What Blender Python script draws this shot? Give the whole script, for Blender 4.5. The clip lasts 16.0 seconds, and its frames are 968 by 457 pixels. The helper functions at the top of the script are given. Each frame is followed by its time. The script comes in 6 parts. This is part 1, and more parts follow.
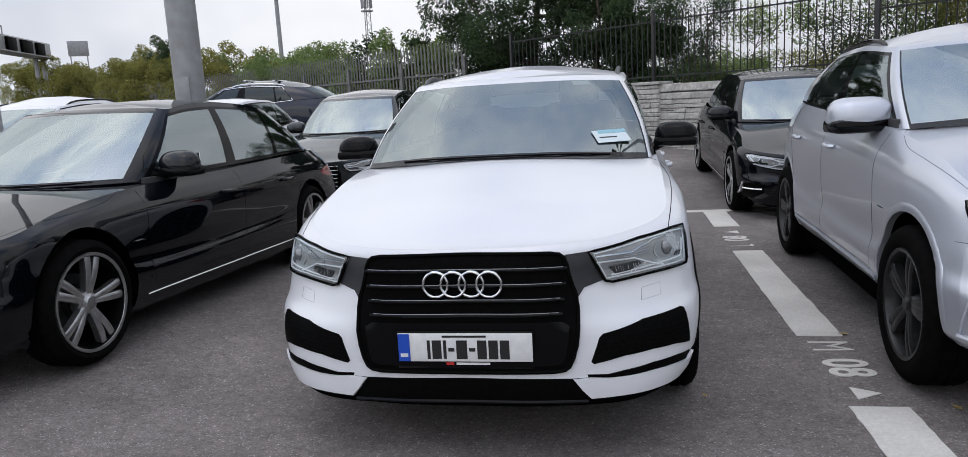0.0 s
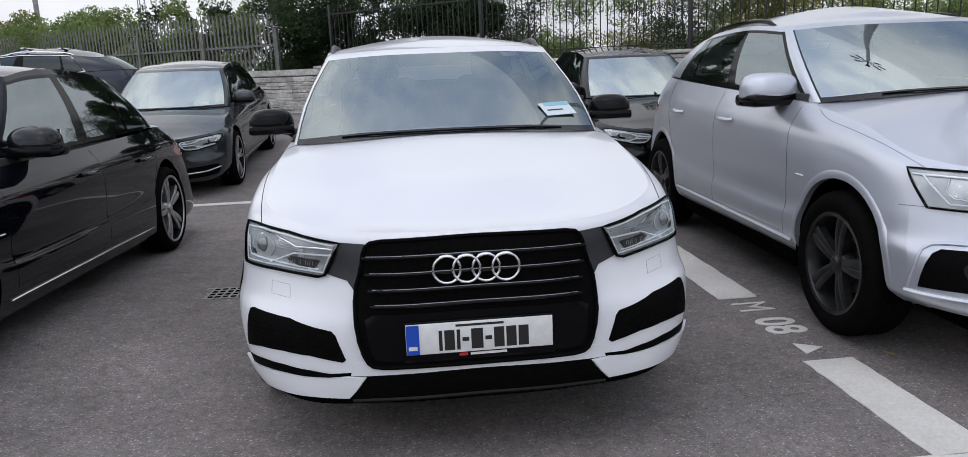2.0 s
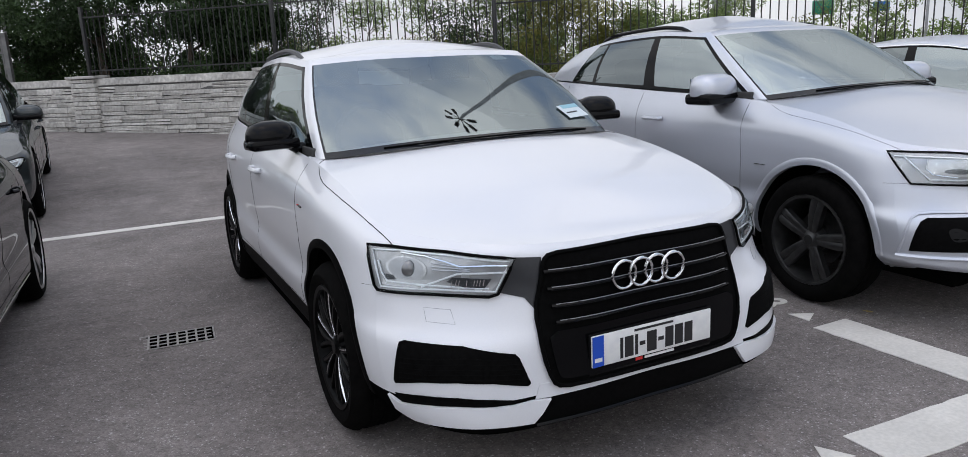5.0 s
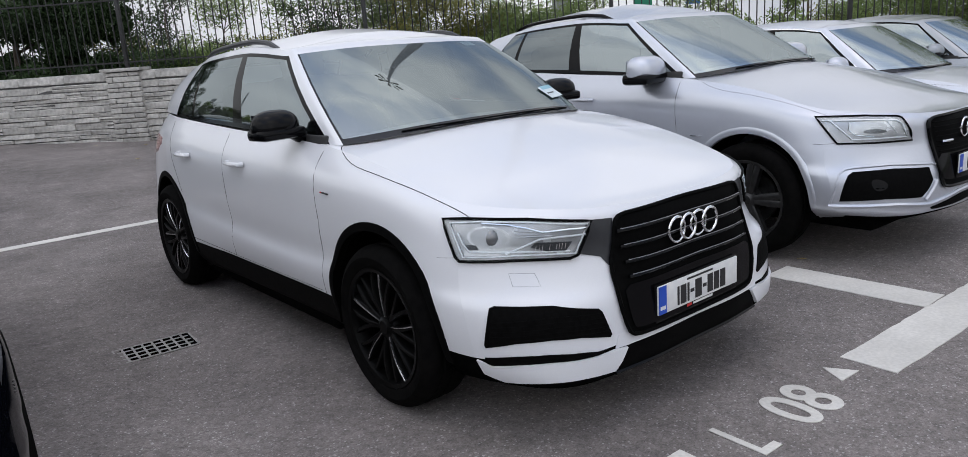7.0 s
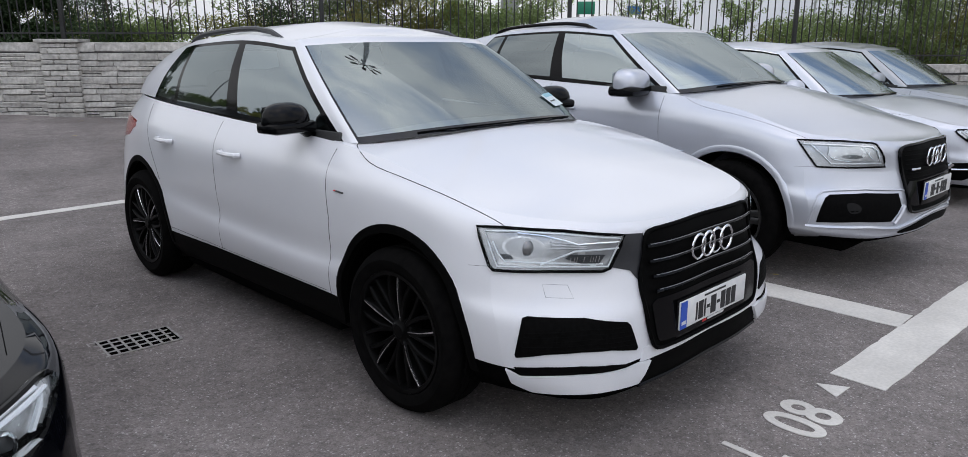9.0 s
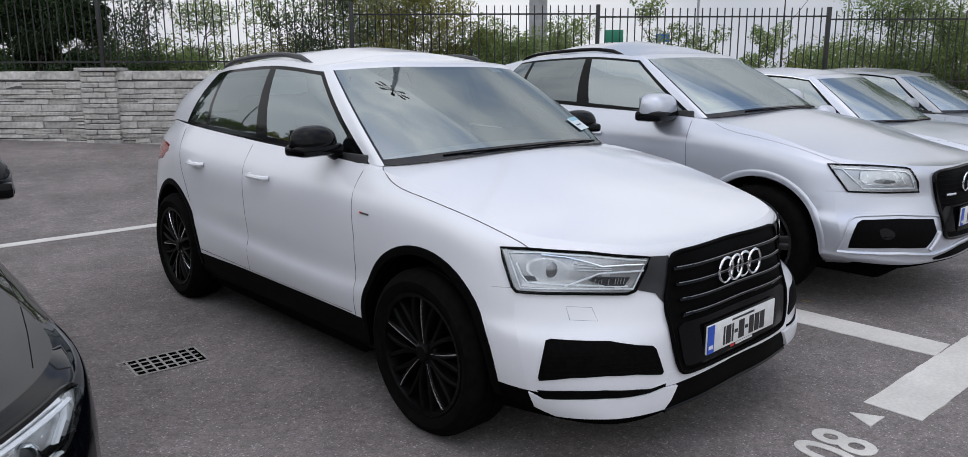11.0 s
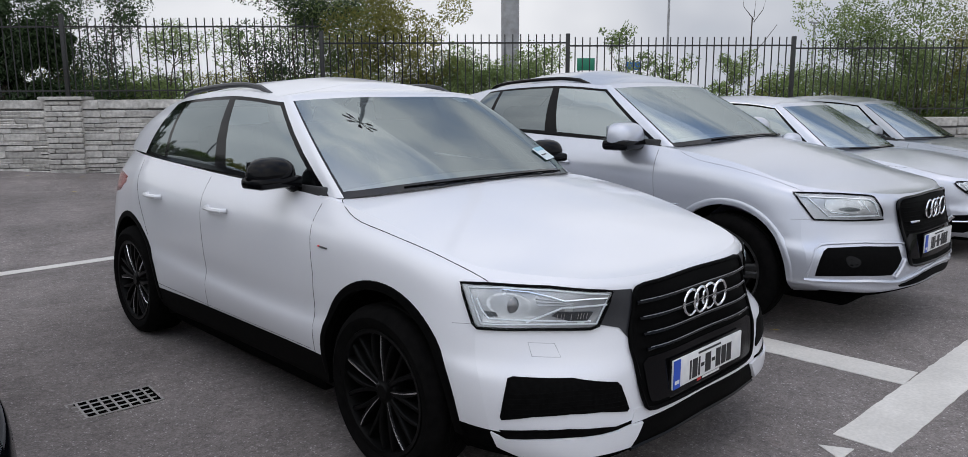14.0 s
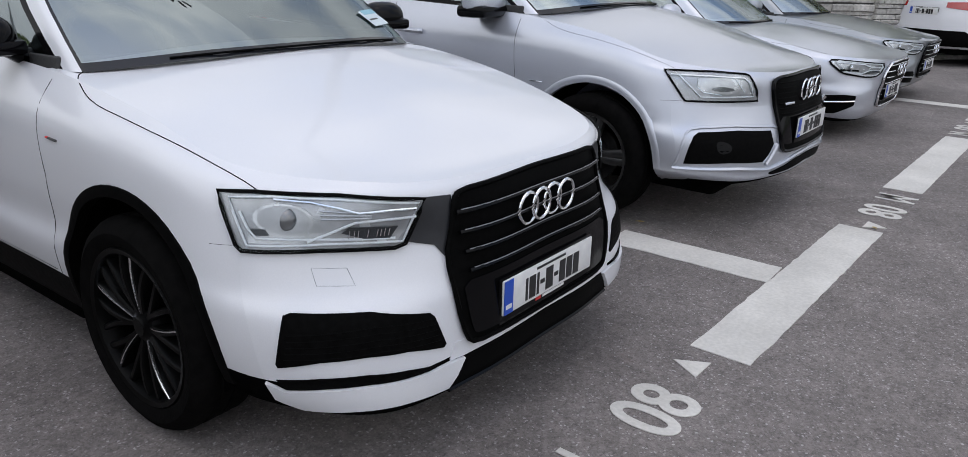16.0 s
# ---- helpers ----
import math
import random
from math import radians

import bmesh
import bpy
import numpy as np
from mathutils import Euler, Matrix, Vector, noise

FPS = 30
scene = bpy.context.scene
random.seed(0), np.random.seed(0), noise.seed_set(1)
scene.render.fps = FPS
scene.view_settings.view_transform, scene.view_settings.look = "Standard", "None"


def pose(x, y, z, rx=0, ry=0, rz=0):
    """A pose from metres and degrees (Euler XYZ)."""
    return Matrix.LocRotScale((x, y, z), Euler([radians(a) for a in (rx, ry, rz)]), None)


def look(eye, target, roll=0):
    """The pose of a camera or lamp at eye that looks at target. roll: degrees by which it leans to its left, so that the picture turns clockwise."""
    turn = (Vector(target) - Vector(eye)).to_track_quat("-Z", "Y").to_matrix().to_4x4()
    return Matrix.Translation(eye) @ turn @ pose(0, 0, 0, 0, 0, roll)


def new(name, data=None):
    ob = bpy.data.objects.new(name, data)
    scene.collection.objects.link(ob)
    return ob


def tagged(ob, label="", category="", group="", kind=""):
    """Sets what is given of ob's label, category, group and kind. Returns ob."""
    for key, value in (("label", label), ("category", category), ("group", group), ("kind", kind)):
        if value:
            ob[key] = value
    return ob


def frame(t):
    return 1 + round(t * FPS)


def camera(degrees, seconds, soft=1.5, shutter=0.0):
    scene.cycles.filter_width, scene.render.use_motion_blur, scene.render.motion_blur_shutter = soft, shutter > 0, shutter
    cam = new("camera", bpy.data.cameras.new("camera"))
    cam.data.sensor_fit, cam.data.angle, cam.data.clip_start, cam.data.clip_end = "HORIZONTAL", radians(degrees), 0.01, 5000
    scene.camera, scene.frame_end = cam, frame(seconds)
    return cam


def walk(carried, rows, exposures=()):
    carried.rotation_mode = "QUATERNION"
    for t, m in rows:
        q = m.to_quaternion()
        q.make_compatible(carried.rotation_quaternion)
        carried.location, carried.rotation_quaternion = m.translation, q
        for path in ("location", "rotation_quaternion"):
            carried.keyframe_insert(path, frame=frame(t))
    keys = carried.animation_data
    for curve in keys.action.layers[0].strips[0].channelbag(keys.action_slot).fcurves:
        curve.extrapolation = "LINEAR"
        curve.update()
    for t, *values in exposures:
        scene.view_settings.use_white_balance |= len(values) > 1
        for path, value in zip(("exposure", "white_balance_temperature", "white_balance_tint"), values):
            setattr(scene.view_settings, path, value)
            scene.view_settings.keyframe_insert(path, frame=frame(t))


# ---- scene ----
cam = camera(65.8, 16.0, 0.8)
PATH = [
    (0, (0.576, -2.661, 1.404), (0.23, -0.721, 1.06), -3.2),
    (0.5, (0.425, -2.68, 1.389), (0.176, -0.725, 1.051), -2.1),
    (1, (0.197, -2.575, 1.372), (0.101, -0.617, 0.978), -3.5),
    (1.5, (0.027, -2.511, 1.387), (0.005, -0.554, 0.971), -2.5),
    (2, (-0.221, -2.482, 1.404), (-0.025, -0.538, 0.977), -2.3),
    (2.5, (-0.439, -2.434, 1.428), (-0.172, -0.498, 1.005), -2.5),
    (3, (-0.656, -2.274, 1.401), (-0.304, -0.356, 0.956), -1.1),
    (3.5, (-0.813, -2.15, 1.433), (-0.394, -0.251, 0.966), -2.8),
    (6, (-2.14, -1.884, 1.449), (-1.038, -0.268, 1.029), -0.3),
    (6.5, (-2.307, -1.821, 1.458), (-1.152, -0.255, 0.992), -0.3),
    (7, (-2.384, -1.629, 1.425), (-1.157, -0.12, 0.958), -4.1),
    (7.5, (-2.41, -1.485, 1.432), (-1.129, -0.023, 0.961), -2.7),
    (8, (-2.535, -1.407, 1.436), (-1.16, -0.033, 0.966), -0.8),
    (8.5, (-2.655, -1.354, 1.482), (-1.277, 0.009, 0.988), -0.1),
    (11, (-2.643, -1.366, 1.458), (-1.315, 0.071, 1.045), -0.2),
    (11.5, (-2.667, -1.343, 1.46), (-1.282, 0.013, 0.966), 0.3),
    (12, (-2.647, -1.364, 1.45), (-1.222, -0.054, 0.946), 1.9),
    (12.5, (-2.659, -1.375, 1.447), (-1.234, -0.057, 0.963), 1.3),
    (13, (-2.694, -1.369, 1.454), (-1.276, -0.026, 1.021), 1.3),
    (13.5, (-2.664, -1.351, 1.468), (-1.254, 0.012, 1.076), -0.5),
    (14, (-2.555, -1.354, 1.471), (-1.17, 0.048, 1.127), -0.3),
    (14.5, (-2.446, -1.367, 1.464), (-1.123, 0.091, 1.112), 0.5),
    (15, (-2.366, -1.294, 1.428), (-0.961, 0.046, 0.947), 1.1),
    (15.5, (-2.161, -1.155, 1.424), (-0.668, 0.037, 0.83), 3.9),
    (16, (-1.909, -1.15, 1.399), (-0.395, -0.023, 0.738), 1.4),
]
walk(cam, [(t, look(eye, target, roll)) for t, eye, target, roll in PATH], [(0.0, -0.01), (4.0, -0.01), (8.0, -0.01), (12.0, -0.02), (16.0, -0.08)])

# ---- light ----
world = bpy.data.worlds.new("overcast_sky")
scene.world = world
world.use_nodes = True
wn, wl = world.node_tree.nodes, world.node_tree.links
wn.clear()
w_out = wn.new("ShaderNodeOutputWorld")
w_bg = wn.new("ShaderNodeBackground")
w_sky = wn.new("ShaderNodeTexSky")
w_sky.sky_type, w_sky.sun_disc = "NISHITA", False
w_sky.sun_elevation, w_sky.sun_rotation = radians(78), radians(200)
w_gain = wn.new("ShaderNodeMix")
w_gain.data_type, w_gain.blend_type = "RGBA", "MULTIPLY"
w_gain.inputs[0].default_value = 1.0
w_gain.inputs[7].default_value = (0.16, 0.16, 0.16, 1)
w_co = wn.new("ShaderNodeTexCoord")
w_map = wn.new("ShaderNodeMapping")
w_map.inputs["Scale"].default_value = (1.0, 1.0, 1.25)
w_map.inputs["Location"].default_value = (-2.4, 5.6, 1.3)
w_noise = wn.new("ShaderNodeTexNoise")
w_noise.inputs["Scale"].default_value, w_noise.inputs["Detail"].default_value = 1.9, 4
w_noise.inputs["Roughness"].default_value = 0.55
w_cloud = wn.new("ShaderNodeValToRGB")
w_cloud.color_ramp.elements[0].position, w_cloud.color_ramp.elements[0].color = 0.34, (0.50, 0.53, 0.60, 1)
w_cloud.color_ramp.elements[1].position, w_cloud.color_ramp.elements[1].color = 0.62, (0.86, 0.872, 0.91, 1)
w_cover = wn.new("ShaderNodeValToRGB")
w_cover.color_ramp.elements[0].position, w_cover.color_ramp.elements[0].color = 0.15, (0.22, 0.22, 0.22, 1)
w_cover.color_ramp.elements[1].position, w_cover.color_ramp.elements[1].color = 0.34, (1, 1, 1, 1)
w_mix = wn.new("ShaderNodeMix")
w_mix.data_type = "RGBA"
wl.new(w_co.outputs["Generated"], w_map.inputs["Vector"])
wl.new(w_map.outputs["Vector"], w_noise.inputs["Vector"])
wl.new(w_noise.outputs["Fac"], w_cloud.inputs["Fac"])
w_sep, w_bank = wn.new("ShaderNodeSeparateXYZ"), wn.new("ShaderNodeMath")   # the cover closes towards the horizon and breaks overhead
w_bank.operation, w_bank.inputs[1].default_value = "MULTIPLY_ADD", -0.30
wl.new(w_co.outputs["Generated"], w_sep.inputs[0])
wl.new(w_sep.outputs["Z"], w_bank.inputs[0])
wl.new(w_noise.outputs["Fac"], w_bank.inputs[2])
wl.new(w_bank.outputs["Value"], w_cover.inputs["Fac"])
wl.new(w_sky.outputs["Color"], w_gain.inputs[6])
wl.new(w_cover.outputs["Color"], w_mix.inputs[0])
wl.new(w_gain.outputs[2], w_mix.inputs[6])
wl.new(w_cloud.outputs["Color"], w_mix.inputs[7])
w_dot, w_rise, w_zen = wn.new("ShaderNodeVectorMath"), wn.new("ShaderNodeMapRange"), wn.new("ShaderNodeMix")
w_rise.inputs["To Min"].default_value, w_rise.inputs["To Max"].default_value = 1.10, 1.92   # an overcast sky is brightest overhead, towards the hidden sun
w_rise.inputs["From Min"].default_value = -0.2
w_dot.operation = "DOT_PRODUCT"
w_dot.inputs[1].default_value = (-0.46, -0.28, 0.84)
w_zen.data_type, w_zen.blend_type = "RGBA", "MULTIPLY"
w_zen.inputs[0].default_value = 1.0
wl.new(w_co.outputs["Generated"], w_dot.inputs[0])
wl.new(w_dot.outputs["Value"], w_rise.inputs["Value"])
wl.new(w_mix.outputs[2], w_zen.inputs[6])
wl.new(w_rise.outputs["Result"], w_zen.inputs[7])
wl.new(w_zen.outputs[2], w_bg.inputs["Color"])
wl.new(w_bg.outputs["Background"], w_out.inputs["Surface"])
w_bg.inputs["Strength"].default_value = 0.92
sun = new("sun", bpy.data.lights.new("sun", "SUN"))
sun.data.energy, sun.data.angle, sun.data.color = 0.55, radians(100), (1.0, 0.98, 0.95)
sun.matrix_world = look((-4.5, -3, 22), (0, 0, 0))


# ---- materials ----
def material(name, colour, rough=0.5, metal=0.0, **more):
    m = bpy.data.materials.new(name)
    m.use_nodes = True
    b = m.node_tree.nodes["Principled BSDF"]
    b.inputs["Base Color"].default_value = (*colour, 1)
    b.inputs["Roughness"].default_value, b.inputs["Metallic"].default_value = rough, metal
    for key, value in more.items():
        b.inputs[key.replace("_", " ")].default_value = value
    return m


def vary(m, low, high, scale, detail=6, rough=None, bump=0.0, bump_scale=None, second=None, island=False, stretch=(1, 1, 1), spread=(0.72, 1.22)):
    """Colour from low to high by noise at scale, a second, broader noise on top, gloss and relief."""
    n, l = m.node_tree.nodes, m.node_tree.links
    b = n["Principled BSDF"]
    co = n.new("ShaderNodeTexCoord")
    mp = n.new("ShaderNodeMapping")
    mp.inputs["Scale"].default_value = stretch
    l.new(co.outputs["Object"], mp.inputs["Vector"])
    t = n.new("ShaderNodeTexNoise")
    t.inputs["Scale"].default_value, t.inputs["Detail"].default_value = scale, detail
    l.new(mp.outputs["Vector"], t.inputs["Vector"])
    r = n.new("ShaderNodeValToRGB")
    r.color_ramp.elements[0].position, r.color_ramp.elements[1].position = 0.3, 0.7
    r.color_ramp.elements[0].color, r.color_ramp.elements[1].color = (*low, 1), (*high, 1)
    l.new(t.outputs["Fac"], r.inputs["Fac"])
    last = r.outputs["Color"]
    if second:
        t2 = n.new("ShaderNodeTexNoise")
        t2.inputs["Scale"].default_value, t2.inputs["Detail"].default_value = second[0], 4
        l.new(mp.outputs["Vector"], t2.inputs["Vector"])
        r2 = n.new("ShaderNodeValToRGB")
        r2.color_ramp.elements[0].position, r2.color_ramp.elements[1].position = 0.35, 0.65
        r2.color_ramp.elements[0].color = (second[1],) * 3 + (1,)
        r2.color_ramp.elements[1].color = (second[2],) * 3 + (1,)
        l.new(t2.outputs["Fac"], r2.inputs["Fac"])
        mx = n.new("ShaderNodeMix")
        mx.data_type, mx.blend_type = "RGBA", "MULTIPLY"
        mx.inputs[0].default_value = 1
        l.new(last, mx.inputs[6])
        l.new(r2.outputs["Color"], mx.inputs[7])
        last = mx.outputs[2]
    if island:
        g = n.new("ShaderNodeNewGeometry") if island == "island" else n.new("ShaderNodeObjectInfo")
        mr = n.new("ShaderNodeMapRange")
        mr.inputs["To Min"].default_value, mr.inputs["To Max"].default_value = spread
        l.new(g.outputs["Random Per Island" if island == "island" else "Random"], mr.inputs["Value"])
        mx = n.new("ShaderNodeMix")
        mx.data_type, mx.blend_type = "RGBA", "MULTIPLY"
        mx.inputs[0].default_value = 1
        l.new(last, mx.inputs[6])
        l.new(mr.outputs["Result"], mx.inputs[7])
        last = mx.outputs[2]
    l.new(last, b.inputs["Base Color"])
    if rough:
        rr = n.new("ShaderNodeMapRange")
        rr.inputs["To Min"].default_value, rr.inputs["To Max"].default_value = rough
        l.new(t.outputs["Fac"], rr.inputs["Value"])
        l.new(rr.outputs["Result"], b.inputs["Roughness"])
    if bump:
        t3 = n.new("ShaderNodeTexNoise")
        t3.inputs["Scale"].default_value, t3.inputs["Detail"].default_value = bump_scale or scale * 3, 5
        l.new(mp.outputs["Vector"], t3.inputs["Vector"])
        bp = n.new("ShaderNodeBump")
        bp.inputs["Strength"].default_value, bp.inputs["Distance"].default_value = bump, 0.01
        l.new(t3.outputs["Fac"], bp.inputs["Height"])
        l.new(bp.outputs["Normal"], b.inputs["Normal"])
    return m


def paint(name, colour, metal=0.0, dirt=0.9, coat=1.5):
    dark = max(colour) < 0.1
    m = material(name, colour, 0.28, metal, Coat_Weight=1.0 if dark else 0.75, Coat_Roughness=0.03, Coat_IOR=coat, Specular_IOR_Level=0.0 if dark else 0.5)
    low = tuple(c * dirt for c in colour)
    return vary(m, low, colour, 1.7, 5, rough=(0.25, 0.38), second=(260, 0.97, 1.0) if metal == 0 else (900, 0.8, 1.1))


def glass(name, tint, gloss=1.55):
    m = bpy.data.materials.new(name)
    m.use_nodes = True
    n, l = m.node_tree.nodes, m.node_tree.links
    n.clear()
    out = n.new("ShaderNodeOutputMaterial")
    mix, clear, shine, fres = n.new("ShaderNodeMixShader"), n.new("ShaderNodeBsdfTransparent"), n.new("ShaderNodeBsdfGlossy"), n.new("ShaderNodeFresnel")
    clear.inputs["Color"].default_value = (*tint, 1)
    shine.inputs["Roughness"].default_value = 0.02
    shine.inputs["Color"].default_value = (0.88, 0.98, 1, 1)
    fres.inputs["IOR"].default_value = gloss
    l.new(fres.outputs[0], mix.inputs[0])
    l.new(clear.outputs[0], mix.inputs[1])
    l.new(shine.outputs[0], mix.inputs[2])
    l.new(mix.outputs[0], out.inputs["Surface"])
    return m


def asphalt():
    """Worn asphalt: pale chippings in dark binder, blotches, damp stains and a faint reddish scrape."""
    m = material("asphalt", (0.1, 0.1, 0.1), 0.9, 0, Specular_IOR_Level=0.25)
    n, l = m.node_tree.nodes, m.node_tree.links
    b = n["Principled BSDF"]
    co = n.new("ShaderNodeTexCoord")

    def ramp(source, stops):
        r = n.new("ShaderNodeValToRGB")
        e = r.color_ramp.elements
        while len(e) < len(stops):
            e.new(0.5)
        for k, (at, c) in enumerate(stops):
            e[k].position = at
            e[k].color = (*(c if hasattr(c, "__len__") else (c,) * 3), 1)
        l.new(source, r.inputs["Fac"])
        return r.outputs["Color"]

    def noise(scale, detail, rough=0.5):
        t = n.new("ShaderNodeTexNoise")
        t.inputs["Scale"].default_value, t.inputs["Detail"].default_value, t.inputs["Roughness"].default_value = scale, detail, rough
        l.new(co.outputs["Object"], t.inputs["Vector"])
        return t.outputs["Fac"]

    def times(a, c, how="MULTIPLY", fac=1.0):
        x = n.new("ShaderNodeMix")
        x.data_type, x.blend_type = "RGBA", how
        if hasattr(fac, "links"):
            l.new(fac, x.inputs[0])
        else:
            x.inputs[0].default_value = fac
        l.new(a, x.inputs[6])
        l.new(c, x.inputs[7])
        return x.outputs[2]

    chip = n.new("ShaderNodeTexVoronoi")
    chip.inputs["Scale"].default_value = 150
    l.new(co.outputs["Object"], chip.inputs["Vector"])
    grey = n.new("ShaderNodeSeparateColor")
    l.new(chip.outputs["Color"], grey.inputs[0])
    stones = ramp(grey.outputs[0], [(0.0, (0.158, 0.141, 0.133)), (0.55, (0.194, 0.173, 0.164)), (0.94, (0.226, 0.203, 0.193)), (1.0, (0.40, 0.375, 0.365))])
    binder = ramp(noise(380, 4, 0.6), [(0.36, 0.87), (0.62, 1.11)])
    gaps = ramp(noise(75, 5, 0.6), [(0.32, 0.70), (0.45, 1.0), (0.66, 1.10)])
    clots = ramp(noise(26, 4, 0.6), [(0.34, 0.80), (0.5, 1.0), (0.68, 1.14)])
    patches = ramp(noise(5.5, 5, 0.55), [(0.32, 0.87), (0.68, 1.11)])
    broad = ramp(noise(0.55, 4), [(0.35, 0.84), (0.65, 1.10)])
    damp = ramp(noise(1.5, 3, 0.5), [(0.34, 0.86), (0.62, 1.07)])
    broad = times(broad, damp)
    col = times(times(times(times(times(stones, binder), gaps), clots), patches), broad)
    red = n.new("ShaderNodeMapRange")
    red.inputs["From Min"].default_value, red.inputs["From Max"].default_value = 0.66, 0.80
    red.inputs["To Max"].default_value = 0.35
    l.new(noise(3.1, 6, 0.65), red.inputs["Value"])
    rust = n.new("ShaderNodeRGB")
    rust.outputs[0].default_value = (0.19, 0.115, 0.10, 1)
    col = times(col, rust.outputs[0], "MIX", red.outputs["Result"])
    l.new(col, b.inputs["Base Color"])
    bump = n.new("ShaderNodeBump")
    bump.inputs["Strength"].default_value, bump.inputs["Distance"].default_value = 0.65, 0.006
    high = times(binder, gaps)
    l.new(high, bump.inputs["Height"])
    l.new(bump.outputs["Normal"], b.inputs["Normal"])
    return m


WHITE = paint("white_paint", (0.70, 0.707, 0.735), 0.0, 0.96)
SILVER = paint("silver_paint", (0.56, 0.582, 0.64), 0.55, 0.93)
BLACK = paint("black_paint", (0.003, 0.0035, 0.006), 0.0, 0.6, 1.44)
NAVY = paint("dark_blue_paint", (0.012, 0.016, 0.03), 0.2, 0.7)
CHARCOAL = paint("charcoal_paint", (0.035, 0.042, 0.045), 0.4, 0.8)
GREYPAINT = paint("grey_paint", (0.30, 0.32, 0.34), 0.7, 0.9)
GLOSSBLACK = material("gloss_black", (0.003, 0.003, 0.0035), 0.10, 0, Specular_IOR_Level=0.14)
SLATGLINT = material("slat_glint", (0.22, 0.22, 0.23), 0.3, 0.6)
WINGGREY = vary(material("satin_dark_plastic", (0.02, 0.021, 0.024), 0.4), (0.017, 0.018, 0.021), (0.023, 0.024, 0.028), 30, rough=(0.32, 0.45))
FRIT = material("glass_frit", (0.012, 0.013, 0.016), 0.06, 0, Specular_IOR_Level=0.3)
DRYLEAF = vary(material("dry_leaf", (0.3, 0.2, 0.08), 0.7), (0.22, 0.15, 0.04), (0.42, 0.32, 0.12), 40)
TRIM = vary(material("black_trim", (0.008, 0.008, 0.009), 0.5, 0, Specular_IOR_Level=0.02), (0.002,) * 3, (0.004,) * 3, 60, rough=(0.4, 0.6))
GRIME = vary(material("dark_plastic", (0.02, 0.02, 0.02), 0.8, 0, Specular_IOR_Level=0.0), (0.002,) * 3, (0.004,) * 3, 40, rough=(0.7, 0.9))
RUBBER = vary(material("tyre_rubber", (0.015, 0.015, 0.015), 0.75, 0, Specular_IOR_Level=0.02), (0.003,) * 3, (0.0065, 0.0062, 0.006), 30, rough=(0.65, 0.9), bump=0.15)
CHROME = material("chrome", (0.75, 0.76, 0.78), 0.12, 1.0)
ALLOY = vary(material("alloy", (0.45, 0.46, 0.48), 0.3, 0.9), (0.36,) * 3, (0.52,) * 3, 20, rough=(0.25, 0.4))
POLISHED = material("polished_alloy", (0.8, 0.81, 0.83), 0.2, 1.0)
DARKALLOY = vary(material("dark_alloy", (0.05, 0.05, 0.054), 0.35, 0.6), (0.022,) * 3, (0.048,) * 3, 20, rough=(0.3, 0.45))
BLACKALLOY = vary(material("black_alloy", (0.006, 0.006, 0.006), 0.25, 0.0, Specular_IOR_Level=0.06), (0.002,) * 3, (0.004,) * 3, 20, rough=(0.25, 0.4))
REFLECTOR = vary(material("lamp_reflector", (0.7, 0.71, 0.73), 0.25, 0.55), (0.50,) * 3, (0.82,) * 3, 22, rough=(0.15, 0.35))
LAMPGREY = vary(material("lamp_bowl", (0.4, 0.41, 0.42), 0.3, 0.45), (0.34, 0.34, 0.345), (0.60, 0.60, 0.61), 9, rough=(0.15, 0.35))
LAMPLENS = material("lamp_lens", (0.10, 0.105, 0.11), 0.05, 0.0, Coat_Weight=1.0, Coat_IOR=1.9)
LAMPWHITE = material("lamp_light_guide", (0.9, 0.91, 0.93), 0.2)
LAMPDARK = material("lamp_inner", (0.05, 0.052, 0.056), 0.3, 0.3)
REDLAMP = material("red_lamp", (0.35, 0.008, 0.008), 0.12, 0, Coat_Weight=1.0)
CLEAR = glass("clear_cover", (0.93, 0.95, 0.96), 1.28)
TINT = glass("side_glass", (0.22, 0.25, 0.25), 3.5)
PRIVACY = glass("privacy_glass", (0.08, 0.085, 0.09), 2.5)
DEEPGLASS = glass("deep_tinted_glass", (0.05, 0.055, 0.06), 1.6)
SCREEN = glass("screen_glass", (0.30, 0.36, 0.36), 3.1)
# windscreen copy for other cars, its sheen raised to carry a brighter sky
SKYLITSCREEN = glass("skylit_screen_glass", (0.36, 0.42, 0.42), 4.5)
MIRRORGLASS = material("mirror_glass", (0.8, 0.82, 0.84), 0.02, 1.0)
CABIN = vary(material("cabin_cloth", (0.03, 0.03, 0.032), 0.8), (0.022,) * 3, (0.04,) * 3, 90, rough=(0.7, 0.9))
PLATE = vary(material("plate_white", (0.72, 0.72, 0.70), 0.35), (0.66,) * 3, (0.75, 0.75, 0.73), 30)
PLATEBLUE = material("plate_blue", (0.012, 0.07, 0.45), 0.35)
INK = material("ink", (0.012, 0.012, 0.013), 0.5)
REDINK = material("red_ink", (0.5, 0.02, 0.02), 0.5)
PAPER = material("paper", (0.88, 0.92, 0.93), 0.7)
# heading and card greyed for the glass reflection that would lie over them
PAPERBLUE = material("paper_blue", (0.26, 0.47, 0.55), 0.7)
NOTICE = material("veiled_card", (0.58, 0.66, 0.68), 0.5)
ASPHALT = asphalt()
